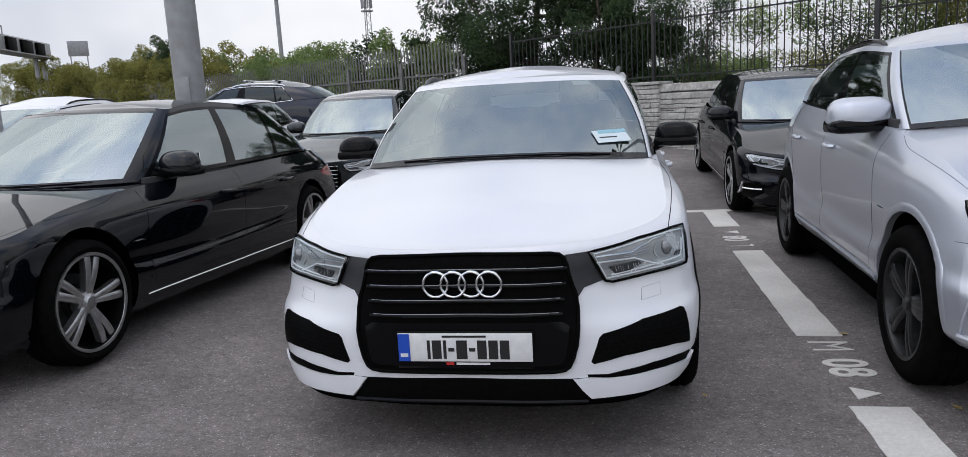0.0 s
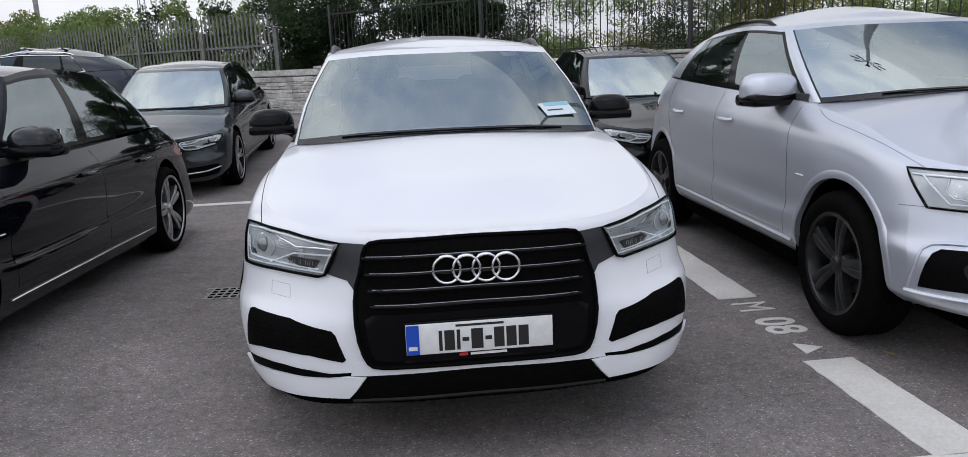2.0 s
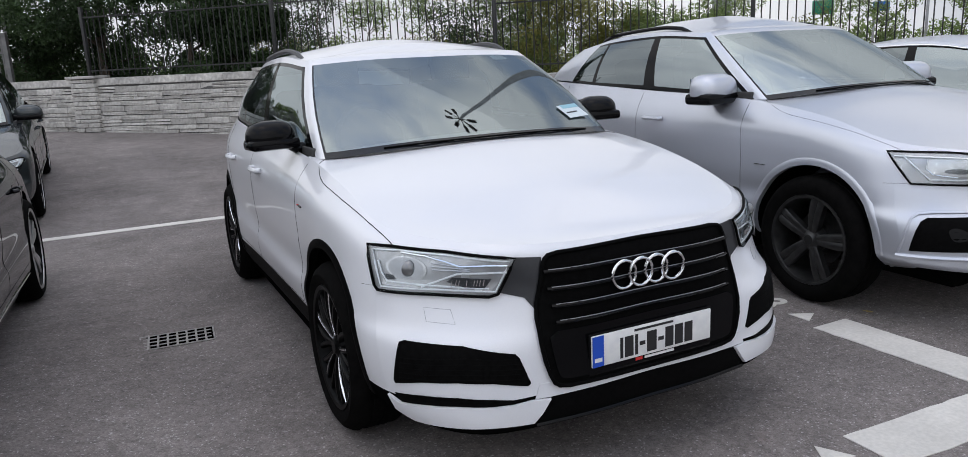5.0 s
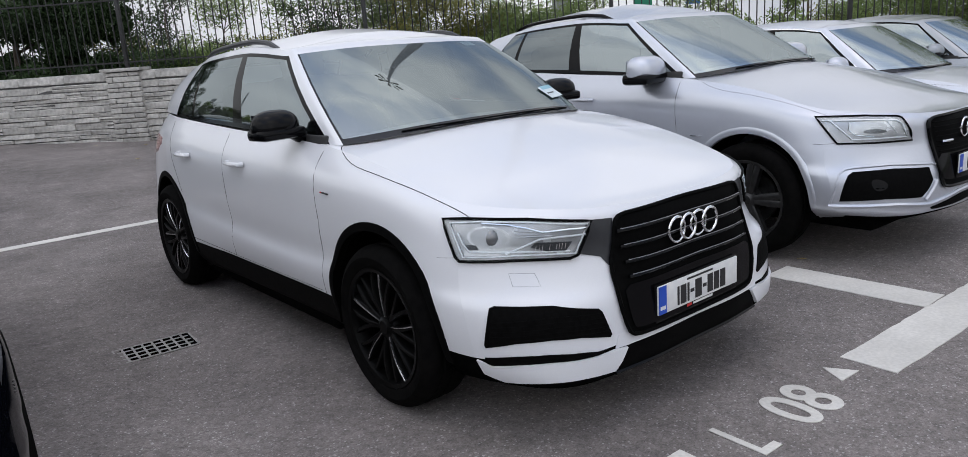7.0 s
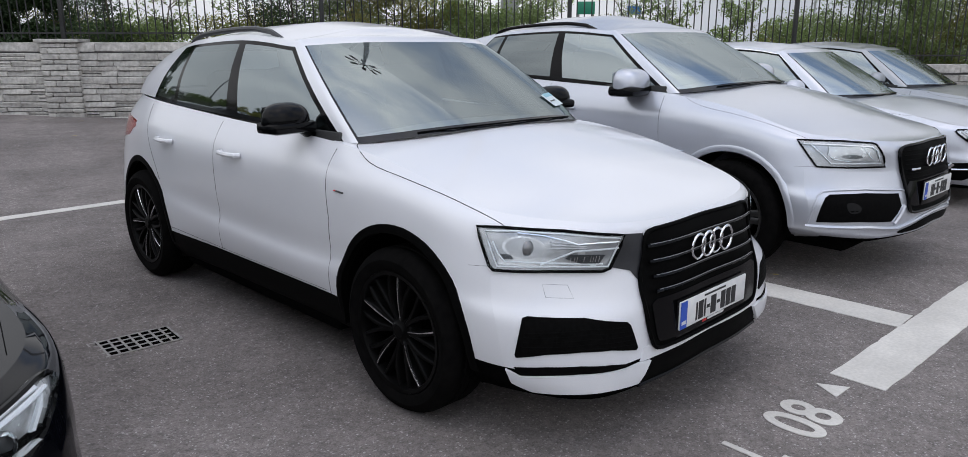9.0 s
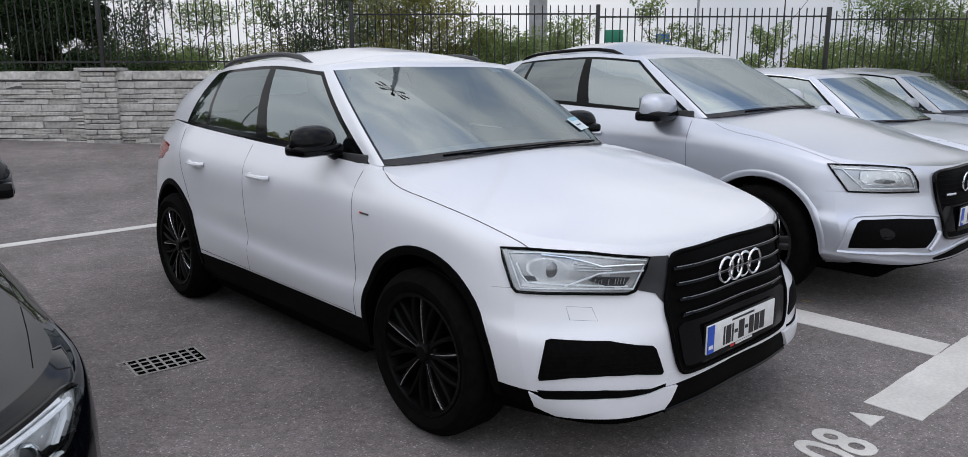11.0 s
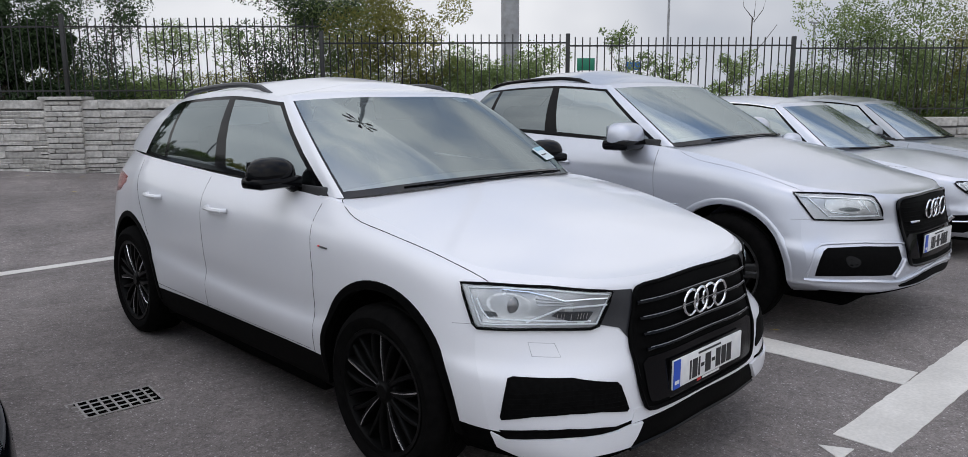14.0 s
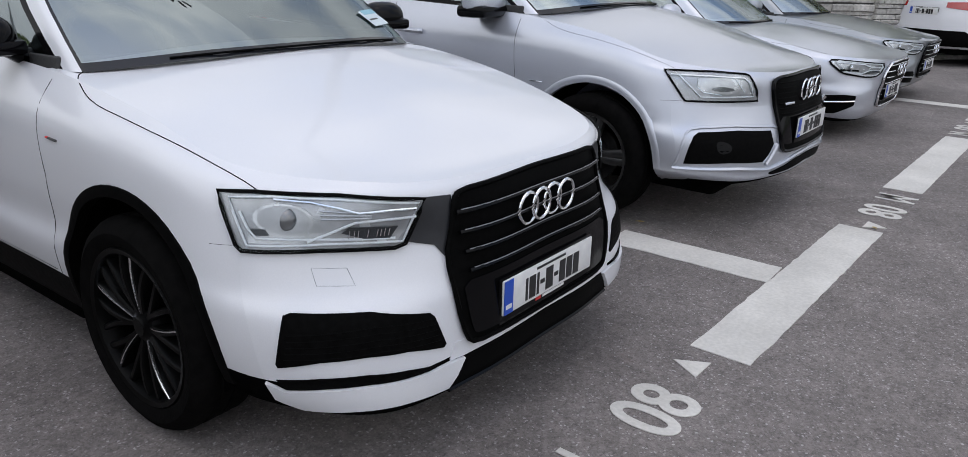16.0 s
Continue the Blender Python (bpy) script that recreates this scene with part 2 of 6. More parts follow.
ROADPAINT = vary(material("road_paint", (0.6, 0.6, 0.57), 0.75), (0.55, 0.53, 0.49), (0.66, 0.635, 0.59), 60, 8, rough=(0.6, 0.85), bump=0.25, bump_scale=230, second=(2.2, 0.85, 1.05))
STONE = vary(material("wall_stone", (0.42, 0.40, 0.37), 0.85), (0.335, 0.324, 0.298), (0.57, 0.551, 0.518), 16, 8, rough=(0.75, 0.95), bump=1.0, bump_scale=22, second=(2.5, 0.80, 1.1), island="object", spread=(0.86, 1.14))
STONEJOIN = vary(material("wall_stone_rest", (0.42, 0.40, 0.37), 0.85), (0.335, 0.324, 0.298), (0.57, 0.551, 0.518), 16, 8, rough=(0.75, 0.95), bump=1.0, bump_scale=22, second=(2.5, 0.80, 1.1), island="island", spread=(0.86, 1.14))
MORTAR = vary(material("mortar", (0.12, 0.115, 0.11), 0.95), (0.07,) * 3, (0.13, 0.125, 0.12), 25)
IRON = vary(material("fence_iron", (0.015, 0.016, 0.017), 0.55), (0.010,) * 3, (0.022,) * 3, 30)
GALV = vary(material("galvanised_steel", (0.33, 0.34, 0.35), 0.55, 0.35), (0.27,) * 3, (0.36, 0.37, 0.38), 6, rough=(0.45, 0.65), second=(1.2, 0.85, 1.05))
PALISADE = vary(material("palisade_steel", (0.16, 0.17, 0.16), 0.6, 0.3), (0.12,) * 3, (0.2, 0.2, 0.19), 6)
CASTIRON = vary(material("cast_iron", (0.2, 0.19, 0.18), 0.7, 0.1), (0.20, 0.19, 0.18), (0.38, 0.36, 0.34), 35, rough=(0.5, 0.8), bump=0.3)
PITSHADE = material("pit_shade", (0.003, 0.003, 0.003), 0.95, 0, Specular_IOR_Level=0.0)
BARK = vary(material("bark", (0.07, 0.055, 0.04), 0.95), (0.045, 0.035, 0.028), (0.10, 0.08, 0.06), 18, bump=0.6, stretch=(1, 1, 0.25))
SIGNGREEN = material("sign_green", (0.01, 0.18, 0.10), 0.5)
SIGNBLUE = material("sign_blue", (0.01, 0.12, 0.42), 0.5)
LEAFDARK = vary(material("leaf_dark", (0.03, 0.055, 0.02), 0.6), (0.022, 0.042, 0.016), (0.060, 0.105, 0.035), 1.2, island="island")
LEAFMID = vary(material("leaf_mid", (0.06, 0.1, 0.03), 0.6), (0.080, 0.130, 0.034), (0.265, 0.345, 0.115), 1.2, island="island")
LEAFGOLD = vary(material("leaf_gold", (0.12, 0.13, 0.03), 0.6), (0.15, 0.155, 0.03), (0.29, 0.28, 0.07), 0.8, island="island")


# ---- mesh helpers ----
def mesh(name, verts, faces, smooth=True, angle=40):
    me = bpy.data.meshes.new(name)
    me.from_pydata([tuple(map(float, v)) for v in verts], [], [tuple(map(int, f)) for f in faces])
    me.validate()
    if smooth:
        me.polygons.foreach_set("use_smooth", [True] * len(me.polygons))
        me.set_sharp_from_angle(angle=radians(angle))
    me.update()
    return me


def part(name, me, mat, parent=None, label="", m=None):
    """Links a mesh or bmesh as one object under a thing or part."""
    if isinstance(me, bmesh.types.BMesh):
        bm, me = me, bpy.data.meshes.new(name)
        bmesh.ops.recalc_face_normals(bm, faces=bm.faces)
        bm.to_mesh(me)
        bm.free()
        me.polygons.foreach_set("use_smooth", [True] * len(me.polygons))
        me.set_sharp_from_angle(angle=radians(40))
    if not me.materials:
        me.materials.append(mat)
    ob = new(name, me)
    if parent is not None:
        ob.parent = parent
    if m is not None:
        ob.matrix_basis = m
    if label:
        ob["label"] = label
    return ob


def box(sx, sy, sz, bevel=0.0, at=(0, 0, 0), seg=2):
    bm = bmesh.new()
    bmesh.ops.create_cube(bm, size=1)
    bmesh.ops.scale(bm, vec=(sx, sy, sz), verts=bm.verts)
    if bevel:
        bmesh.ops.bevel(bm, geom=list(bm.edges), offset=bevel, segments=seg, affect="EDGES", profile=0.5)
    bmesh.ops.translate(bm, vec=at, verts=bm.verts)
    return bm


def lathe(profile, n=40, axis="x", closed=False):
    """Turns (r, a) pairs about an axis."""
    v, f, k = [], [], len(profile)
    for i in range(n):
        c, s = math.cos(2 * math.pi * i / n), math.sin(2 * math.pi * i / n)
        for r, a in profile:
            v.append((a, r * c, r * s) if axis == "x" else (r * c, r * s, a))
    for i in range(n):
        for j in range(k if closed else k - 1):
            a, b = i * k + j, i * k + (j + 1) % k
            c, d = ((i + 1) % n) * k + (j + 1) % k, ((i + 1) % n) * k + j
            f.append((a, b, c, d))
    return v, f


def tube(points, radius, n=8, flat=1.0, closed=False):
    """A round bar along points; flat squeezes it along its second axis; radius may be one per point."""
    p = [Vector(q) for q in points]
    rad = radius if hasattr(radius, "__len__") else [radius] * len(p)
    v, f = [], []
    for i, q in enumerate(p):
        a, b = p[i - 1] if (i or closed) else p[i], p[(i + 1) % len(p)] if (i + 1 < len(p) or closed) else p[i]
        d = (b - a).normalized()
        side = d.cross(Vector((0, 0, 1)))
        side = side.normalized() if side.length > 0.05 else Vector((1, 0, 0))
        up = side.cross(d).normalized()
        for k in range(n):
            w = 2 * math.pi * k / n
            v.append(q + side * (rad[i] * math.cos(w)) + up * (rad[i] * flat * math.sin(w)))
    m = len(p)
    for i in range(m if closed else m - 1):
        for k in range(n):
            f.append((i * n + k, i * n + (k + 1) % n, ((i + 1) % m) * n + (k + 1) % n, ((i + 1) % m) * n + k))
    if not closed:
        f.append(tuple(range(n))[::-1])
        f.append(tuple((m - 1) * n + k for k in range(n)))
    return v, f


def joined(pieces):
    v, f = [], []
    for pv, pf in pieces:
        o = len(v)
        v.extend(pv)
        f.extend(tuple(i + o for i in face) for face in pf)
    return v, f


def span(pts, steps, flat_ends=False):
    """A smooth curve through points; steps are the fractions taken within each span."""
    p = np.array(pts, float)
    d = np.sqrt(np.linalg.norm(np.diff(p, axis=0), axis=1)) + 1e-6
    m = np.zeros_like(p)
    for i in range(1, len(p) - 1):
        m[i] = ((p[i + 1] - p[i]) / d[i] * d[i - 1] + (p[i] - p[i - 1]) / d[i - 1] * d[i]) / (d[i] + d[i - 1])
    m[0], m[-1] = (p[1] - p[0]) / d[0], (p[-1] - p[-2]) / d[-1]
    if flat_ends:
        m[0][1:] = 0
        m[-1][1:] = 0
    out = []
    for i in range(len(p) - 1):
        for t in steps[i] if isinstance(steps[0], (list, tuple)) else steps:
            h = (2 * t**3 - 3 * t**2 + 1, t**3 - 2 * t**2 + t, -2 * t**3 + 3 * t**2, t**3 - t**2)
            out.append(h[0] * p[i] + h[1] * d[i] * m[i] + h[2] * p[i + 1] + h[3] * d[i] * m[i + 1])
    out.append(p[-1])
    return np.array(out)


def rounded(poly, times=2, size=0.05):
    """An outline with its corners cut round and its long sides divided."""
    p = [Vector(q) for q in poly]
    for _ in range(times):
        q = []
        for i, a in enumerate(p):
            b = p[(i + 1) % len(p)]
            w = min(0.25, 0.03 / max((b - a).length, 1e-6))
            q += [a.lerp(b, w), a.lerp(b, 1 - w)]
        p = q
    out = []
    for i, a in enumerate(p):
        b = p[(i + 1) % len(p)]
        k = max(1, int((b - a).length / size))
        out += [a.lerp(b, j / k) for j in range(k)]
    return out


def leafy(m, share=0.4):
    """Lets light through the leaves."""
    n, l = m.node_tree.nodes, m.node_tree.links
    b, out = n["Principled BSDF"], n["Material Output"]
    mix, thin = n.new("ShaderNodeMixShader"), n.new("ShaderNodeBsdfTranslucent")
    l.new(b.inputs["Base Color"].links[0].from_socket, thin.inputs["Color"])
    mix.inputs[0].default_value = share
    l.new(b.outputs[0], mix.inputs[1])
    l.new(thin.outputs[0], mix.inputs[2])
    l.new(mix.outputs[0], out.inputs["Surface"])


for green in (LEAFDARK, LEAFMID, LEAFGOLD):
    leafy(green)


# ---- cars ----
from mathutils.bvhtree import BVHTree

# Character lines of a compact sport utility body, front centre to rear centre, one side.
SUV_LINES = [
    [(0, .12, .19), (.33, .13, .19), (.58, .20, .19), (.74, .42, .21), (.80, .89, .19), (.80, 1.37, .20), (.80, 2.42, .20), (.80, 3.49, .20), (.72, 4.08, .22), (.42, 4.28, .22), (0, 4.32, .22)],
    [(0, .03, .248), (.33, .035, .248), (.645, .10, .248), (.81, .30, .262), (.87, .89, .25), (.85, 1.37, .245), (.85, 2.42, .245), (.86, 3.49, .26), (.755, 4.10, .27), (.45, 4.33, .27), (0, 4.36, .27)],
    [(0, .02, .36), (.33, .025, .36), (.66, .09, .355), (.865, .33, .36), (.905, .89, .38), (.890, 1.37, .385), (.890, 2.42, .385), (.888, 3.49, .38), (.775, 4.10, .40), (.45, 4.36, .40), (0, 4.388, .40)],
    [(0, .035, .53), (.33, .04, .53), (.65, .108, .525), (.885, .363, .535), (.914, .89, .56), (.903, 1.37, .50), (.903, 2.42, .51), (.892, 3.49, .56), (.775, 4.08, .58), (.45, 4.34, .58), (0, 4.38, .58)],
    [(0, .045, .60), (.33, .052, .60), (.63, .156, .592), (.869, .398, .602), (.911, .89, .64), (.889, 1.37, .565), (.889, 2.42, .58), (.886, 3.49, .65), (.768, 4.07, .67), (.45, 4.33, .67), (0, 4.36, .67)],
    [(0, .06, .69), (.33, .07, .69), (.60, .185, .69), (.852, .42, .705), (.908, .89, .74), (.897, 1.37, .70), (.900, 2.42, .71), (.882, 3.49, .75), (.758, 4.06, .78), (.45, 4.31, .78), (0, 4.34, .78)],
    [(0, .085, .808), (.33, .095, .812), (.57, .18, .822), (.828, .47, .845), (.884, .89, .91), (.884, 1.37, .93), (.893, 2.42, .95), (.862, 3.49, .98), (.725, 4.0, .99), (.43, 4.24, 1.0), (0, 4.28, 1.0)],
    [(0, .11, .835), (.33, .12, .842), (.55, .205, .855), (.77, .50, .892), (.80, .89, .985), (.80, 1.37, 1.05), (.815, 2.42, 1.095), (.775, 3.49, 1.14), (.63, 3.94, 1.15), (.38, 4.13, 1.15), (0, 4.17, 1.15)],
]
SUV_SPINE = [(.11, .835), (.30, .905), (.60, .985), (.90, 1.05), (1.12, 1.092), (1.45, 1.10), (4.17, 1.15)]
# Belt ring and roof ring of the cabin, and the line of the roof's middle.
SUV_BELT = [(0, 1.10, 1.093), (.38, 1.135, 1.086), (.755, 1.315, 1.053), (.776, 1.395, 1.053), (.785, 1.80, 1.075), (.802, 2.40, 1.103), (.798, 3.08, 1.125), (.776, 3.42, 1.145), (.655, 3.94, 1.155), (.38, 4.10, 1.155), (0, 4.14, 1.155)]
SUV_ROOF = [(0, 1.87, 1.508), (.34, 1.89, 1.506), (.604, 1.970, 1.492), (.628, 2.010, 1.487), (.648, 2.24, 1.508), (.658, 2.43, 1.517), (.648, 3.02, 1.488), (.632, 3.17, 1.468), (.56, 3.58, 1.415), (.33, 3.68, 1.43), (0, 3.71, 1.435)]
SUV_CROWN = [(1.87, 1.508), (2.10, 1.560), (2.45, 1.596), (2.9, 1.586), (3.35, 1.525), (3.71, 1.435)]
# Cabin of a saloon, in the saloon's own lengths.
SALOON_BELT = [(0, 1.16, .930), (.34, 1.20, .930), (.695, 1.46, .925), (.745, 1.58, .925), (.77, 1.95, .935), (.785, 2.62, .955), (.77, 3.35, .975), (.72, 3.98, .99), (.60, 4.22, 1.0), (.36, 4.30, 1.0), (0, 4.33, 1.0)]
SALOON_ROOF = [(0, 1.99, 1.405), (.30, 2.01, 1.40), (.54, 2.10, 1.39), (.575, 2.15, 1.382), (.575, 2.37, 1.415), (.58, 2.69, 1.435), (.57, 3.42, 1.40), (.55, 3.66, 1.35), (.50, 3.76, 1.32), (.29, 3.82, 1.335), (0, 3.85, 1.34)]
SALOON_CROWN = [(1.99, 1.405), (2.28, 1.455), (2.75, 1.485), (3.20, 1.472), (3.60, 1.415), (3.85, 1.34)]
SALOON_BELT, SALOON_ROOF = ([(x, y + .13, z) for x, y, z in ring] for ring in (SALOON_BELT, SALOON_ROOF))
SALOON_CROWN = [(y + .13, z) for y, z in SALOON_CROWN]


def bend(value, table):
    return float(np.interp(value, [a for a, _ in table], [b for _, b in table]))


class Shape:
    """The measures of one kind of car: how the character lines are stretched, and where its wheels stand."""

    def __init__(self, length, width, y_map, z_map, belt, roof, crown, axles, wheel, spine=SUV_SPINE, nose=0.0, skirt=False, blunt=0.0):
        self.length, self.width, self.axles, self.wheel, self.skirt = length, width, axles, wheel, skirt
        k = width / 1.831
        self.fx, self.y_map, self.z_map = k, y_map, z_map
        self.lines = [[(x * k, bend(y, y_map), bend(z, z_map)) for x, y, z in line] for line in SUV_LINES]
        self.lines = [[(x, y - nose * max(0, 1 - (x / .86) ** 2) * max(0, 1 - y / .7), z) for x, y, z in line] for line in self.lines]
        self.spine = [(bend(y, y_map), bend(z, z_map)) for y, z in spine]
        self.spine = [(y - nose * max(0, 1 - y / .7), z) for y, z in self.spine]
        self.lines = [[(x + (blunt * .5 * (k - 3.5) / 3.5 if j == 3 else 0), y + blunt * (3.5 - k) / 3.5 * max(0, 1 - y / .95), z) for j, (x, y, z) in enumerate(line)] for k, line in enumerate(self.lines)]
        self.spine = [(y - blunt * max(0, 1 - y / .95), z) for y, z in self.spine]
        self.belt, self.roof, self.crown = belt, roof, crown

    def at(self, x, z):
        return x * self.fx, bend(z, self.z_map)


def stretched(ring, ky, kx, zm):
    return [(p[0] * kx, p[1] * ky, bend(p[2], zm)) if len(p) == 3 else (p[0] * ky, bend(p[1], zm)) for p in ring]


SAME = [(0, 0), (10, 10)]
COMPACT = Shape(4.388, 1.831, SAME, SAME, SUV_BELT, SUV_ROOF, SUV_CROWN, (0.89, 3.493), 0.345, skirt=True)
BIG_Z = [(0, 0), (.19, .265), (.25, .318), (.36, .37), (.53, .54), (.69, .71), (.82, .855), (.90, .95), (1.055, 1.135), (1.16, 1.25), (1.50, 1.575), (1.6, 1.668)]
BIG_Y = [(0, 0), (.89, .885), (1.37, 1.44), (2.42, 2.50), (3.49, 3.692), (4.388, 4.629)]
BIG = Shape(4.629, 1.898, BIG_Y, BIG_Z, stretched(SUV_BELT, 1.045, 1.037, BIG_Z), stretched(SUV_ROOF, 1.045, 1.037, BIG_Z), [(y, z + lift) for (y, z), lift in zip(stretched(SUV_CROWN, 1.045, 1.037, BIG_Z), (0, .015, .035, .035, .02, 0))], (0.885, 3.692), 0.365, nose=0.10)
LOW_Z = [(0, 0), (.19, .15), (.225, .175), (.36, .29), (.53, .44), (.69, .575), (.82, .685), (.90, .76), (.98, .835), (1.05, .90), (1.10, .94), (1.15, .985), (1.2, 1.03)]
LOW_Y = [(0, 0), (.89, .92), (1.37, 1.48), (2.42, 2.62), (3.49, 3.83), (4.1, 4.72), (4.388, 4.915)]
SALOON = Shape(4.915, 1.874, LOW_Y, LOW_Z, SALOON_BELT, SALOON_ROOF, SALOON_CROWN, (0.92, 3.832), 0.34, blunt=0.12)


class Skin:
    """Grows the outer skin of a car from its shape and keeps it for fitting details to."""

    def __init__(self, shape, fine=1.0):
        self.shape = shape
        nu, nv = max(4, round(9 * fine)), max(2, round(5 * fine))
        us = [i / nu for i in range(nu)]
        rows = np.array([span(line, us, True) for line in shape.lines])
        vs = [i / nv for i in range(nv)]
        grid = np.stack([span(rows[:, j], vs) for j in range(rows.shape[1])], axis=1)
        self.nu, self.nv = nu, nv
        top = grid[-1]
        sy, sz = [a for a, _ in shape.spine], [b for _, b in shape.spine]
        ya, yb = shape.spine[0][0] + 0.4, shape.spine[-1][0] - 0.5
        cap, self.ncap = [], max(5, round(9 * fine))
        for s in range(1, self.ncap + 1):
            k = s / self.ncap
            row = []
            for x, y, z in top:
                yy = y + (min(max(y, ya), yb) - y) * k
                zc = float(np.interp(yy, sy, sz))
                row.append((x * (1 - k), yy, z + (zc - z) * math.sin(k * math.pi / 2)))
            cap.append(row)
        self.grid = np.concatenate([grid, np.array(cap)], axis=0)
        self.body_rows = len(grid)

    def pieces(self):
        """Faces sorted into panels: name -> (side or 0, verts, faces)."""
        g, sh = self.grid, self.shape
        r, u, _ = g.shape
        bonnet_end = sh.belt[2][1] + 0.12
        cut = sh.wheel + 0.058
        out = {}
        verts = {1: g.copy(), -1: g * np.array((-1, 1, 1))}
        for side in (1, -1):
            v = verts[side]
            gone = np.zeros((r - 1, u - 1), bool)
            for ay in sh.axles:
                c = (v[:-1, :-1] + v[1:, :-1] + v[:-1, 1:] + v[1:, 1:]) / 4
                gone |= (np.hypot(c[:, :, 1] - ay, c[:, :, 2] - sh.wheel - 0.005) < cut) & (np.abs(c[:, :, 0]) > 0.5) & (np.arange(r - 1)[:, None] < self.body_rows)
            # the arch's edge becomes a clean round
            for i in range(r):
                for j in range(u):
                    near = gone[max(i - 1, 0):i + 1, max(j - 1, 0):j + 1]
                    if near.any():
                        ay = min(sh.axles, key=lambda a: abs(a - v[i, j, 1]))
                        dy, dz = v[i, j, 1] - ay, v[i, j, 2] - sh.wheel - 0.005
                        d = math.hypot(dy, dz)
                        if not near.all() or d > cut:
                            v[i, j, 1], v[i, j, 2] = ay + dy / d * cut, sh.wheel + 0.005 + dz / d * cut
            for i in range(r - 1):
                for j in range(u - 1):
                    if gone[i, j]:
                        continue
                    su, sv = j // self.nu, i // self.nv
                    yc = (v[i, j, 1] + v[i + 1, j + 1, 1]) / 2
                    if i >= self.body_rows - 1:
                        if yc < bonnet_end:
                            key = ("bonnet", 0)
                        elif yc > sh.belt[-1][1] - 0.25:
                            key = ("boot_lid", 0)
                        else:
                            continue
                    elif sh.skirt and su <= 3 and sv <= 1:
                        key = ("front_skirt", side if su > 1 else 0)
                    elif su <= 2 and sv == 0:
                        # lowest bumper row, coloured dark to stand in for the shade beneath
                        key = ("shaded_lip", 0)
                    elif su <= 2 and sv <= 4:
                        key = ("front_bumper", 0)
                    elif 4 <= su <= 6 and sv <= 1:
                        key = ("sill", side)
                    elif su == 5:
                        key = ("front_door", side)
                    elif su == 6 and v[i, j, 1] < sh.axles[1] - 0.1:
                        key = ("rear_door", side)
                    elif su >= 8 and sv <= 4:
                        key = ("rear_bumper", 0)
                    elif yc < sh.length / 2:
                        key = ("front_wing", side)
                    else:
                        key = ("rear_wing", side)
                    vs, fs, index = out.setdefault(key, ([], [], {}))
                    quad = []
                    for a, b in ((i, j), (i, j + 1), (i + 1, j + 1), (i + 1, j)):
                        tag = (a, b, side if 0 < b < u - 1 and a < r else 0)
                        if b in (0, u - 1):
                            tag = (a, b, 0)
                        if tag not in index:
                            index[tag] = len(vs)
                            vs.append(tuple(v[a, b]))
                        quad.append(index[tag])
                    quad = list(dict.fromkeys(quad))
                    if len(quad) > 2:
                        fs.append(quad if side == 1 else quad[::-1])
        return out

    def tree(self):
        v, f = [], []
        r, u, _ = self.grid.shape
        for side in (1, -1):
            o = len(v)
            v += [(x * side, y, z) for x, y, z in self.grid.reshape(-1, 3)]
            for i in range(r - 1):
                for j in range(u - 1):
                    f.append((o + i * u + j, o + i * u + j + 1, o + (i + 1) * u + j + 1, o + (i + 1) * u + j))
        return BVHTree.FromPolygons(v, f)


def on_skin(tree, a, b, view, off=0.0, side=1):
    """The skin's place at (a, b), seen from the front (x, z), the side (y, z), above (x, y) or behind, pushed out by off."""
    if view == "front":
        o, d = Vector((a, -2, b)), Vector((0, 1, 0))
    elif view == "corner":
        w = Vector((math.sin(a / 0.9), -math.cos(a / 0.9), 0))
        o, d = Vector((0, 0.95, b)) + w * 3, -w
    elif view == "back":
        o, d = Vector((a, 8, b)), Vector((0, -1, 0))
    elif view == "side":
        o, d = Vector((3 * side, a, b)), Vector((-side, 0, 0))
    else:
        o, d = Vector((a, b, 4)), Vector((0, 0, -1))
    hit, n, _, _ = tree.ray_cast(o, d)
    if hit is None:
        hit, n, _, _ = tree.find_nearest(o + d * (2.3 if view in ("front", "side") else 3))
    if n.dot(d) > 0:
        n = -n
    return hit - d * off


def wrapped(tree, poly, view, side):
    """An outline on the front that reaches round the corner is taken by its angle about the front axle's middle."""
    if view != "front" or max(abs(a) for a, _ in poly) < 0.5:
        return poly, view
    out = []
    for a, b in poly:
        h = on_skin(tree, a, b, "front", 0.0, side)
        out.append((0.9 * math.atan2(h[0], 0.95 - h[1]), b))
    return out, "corner"


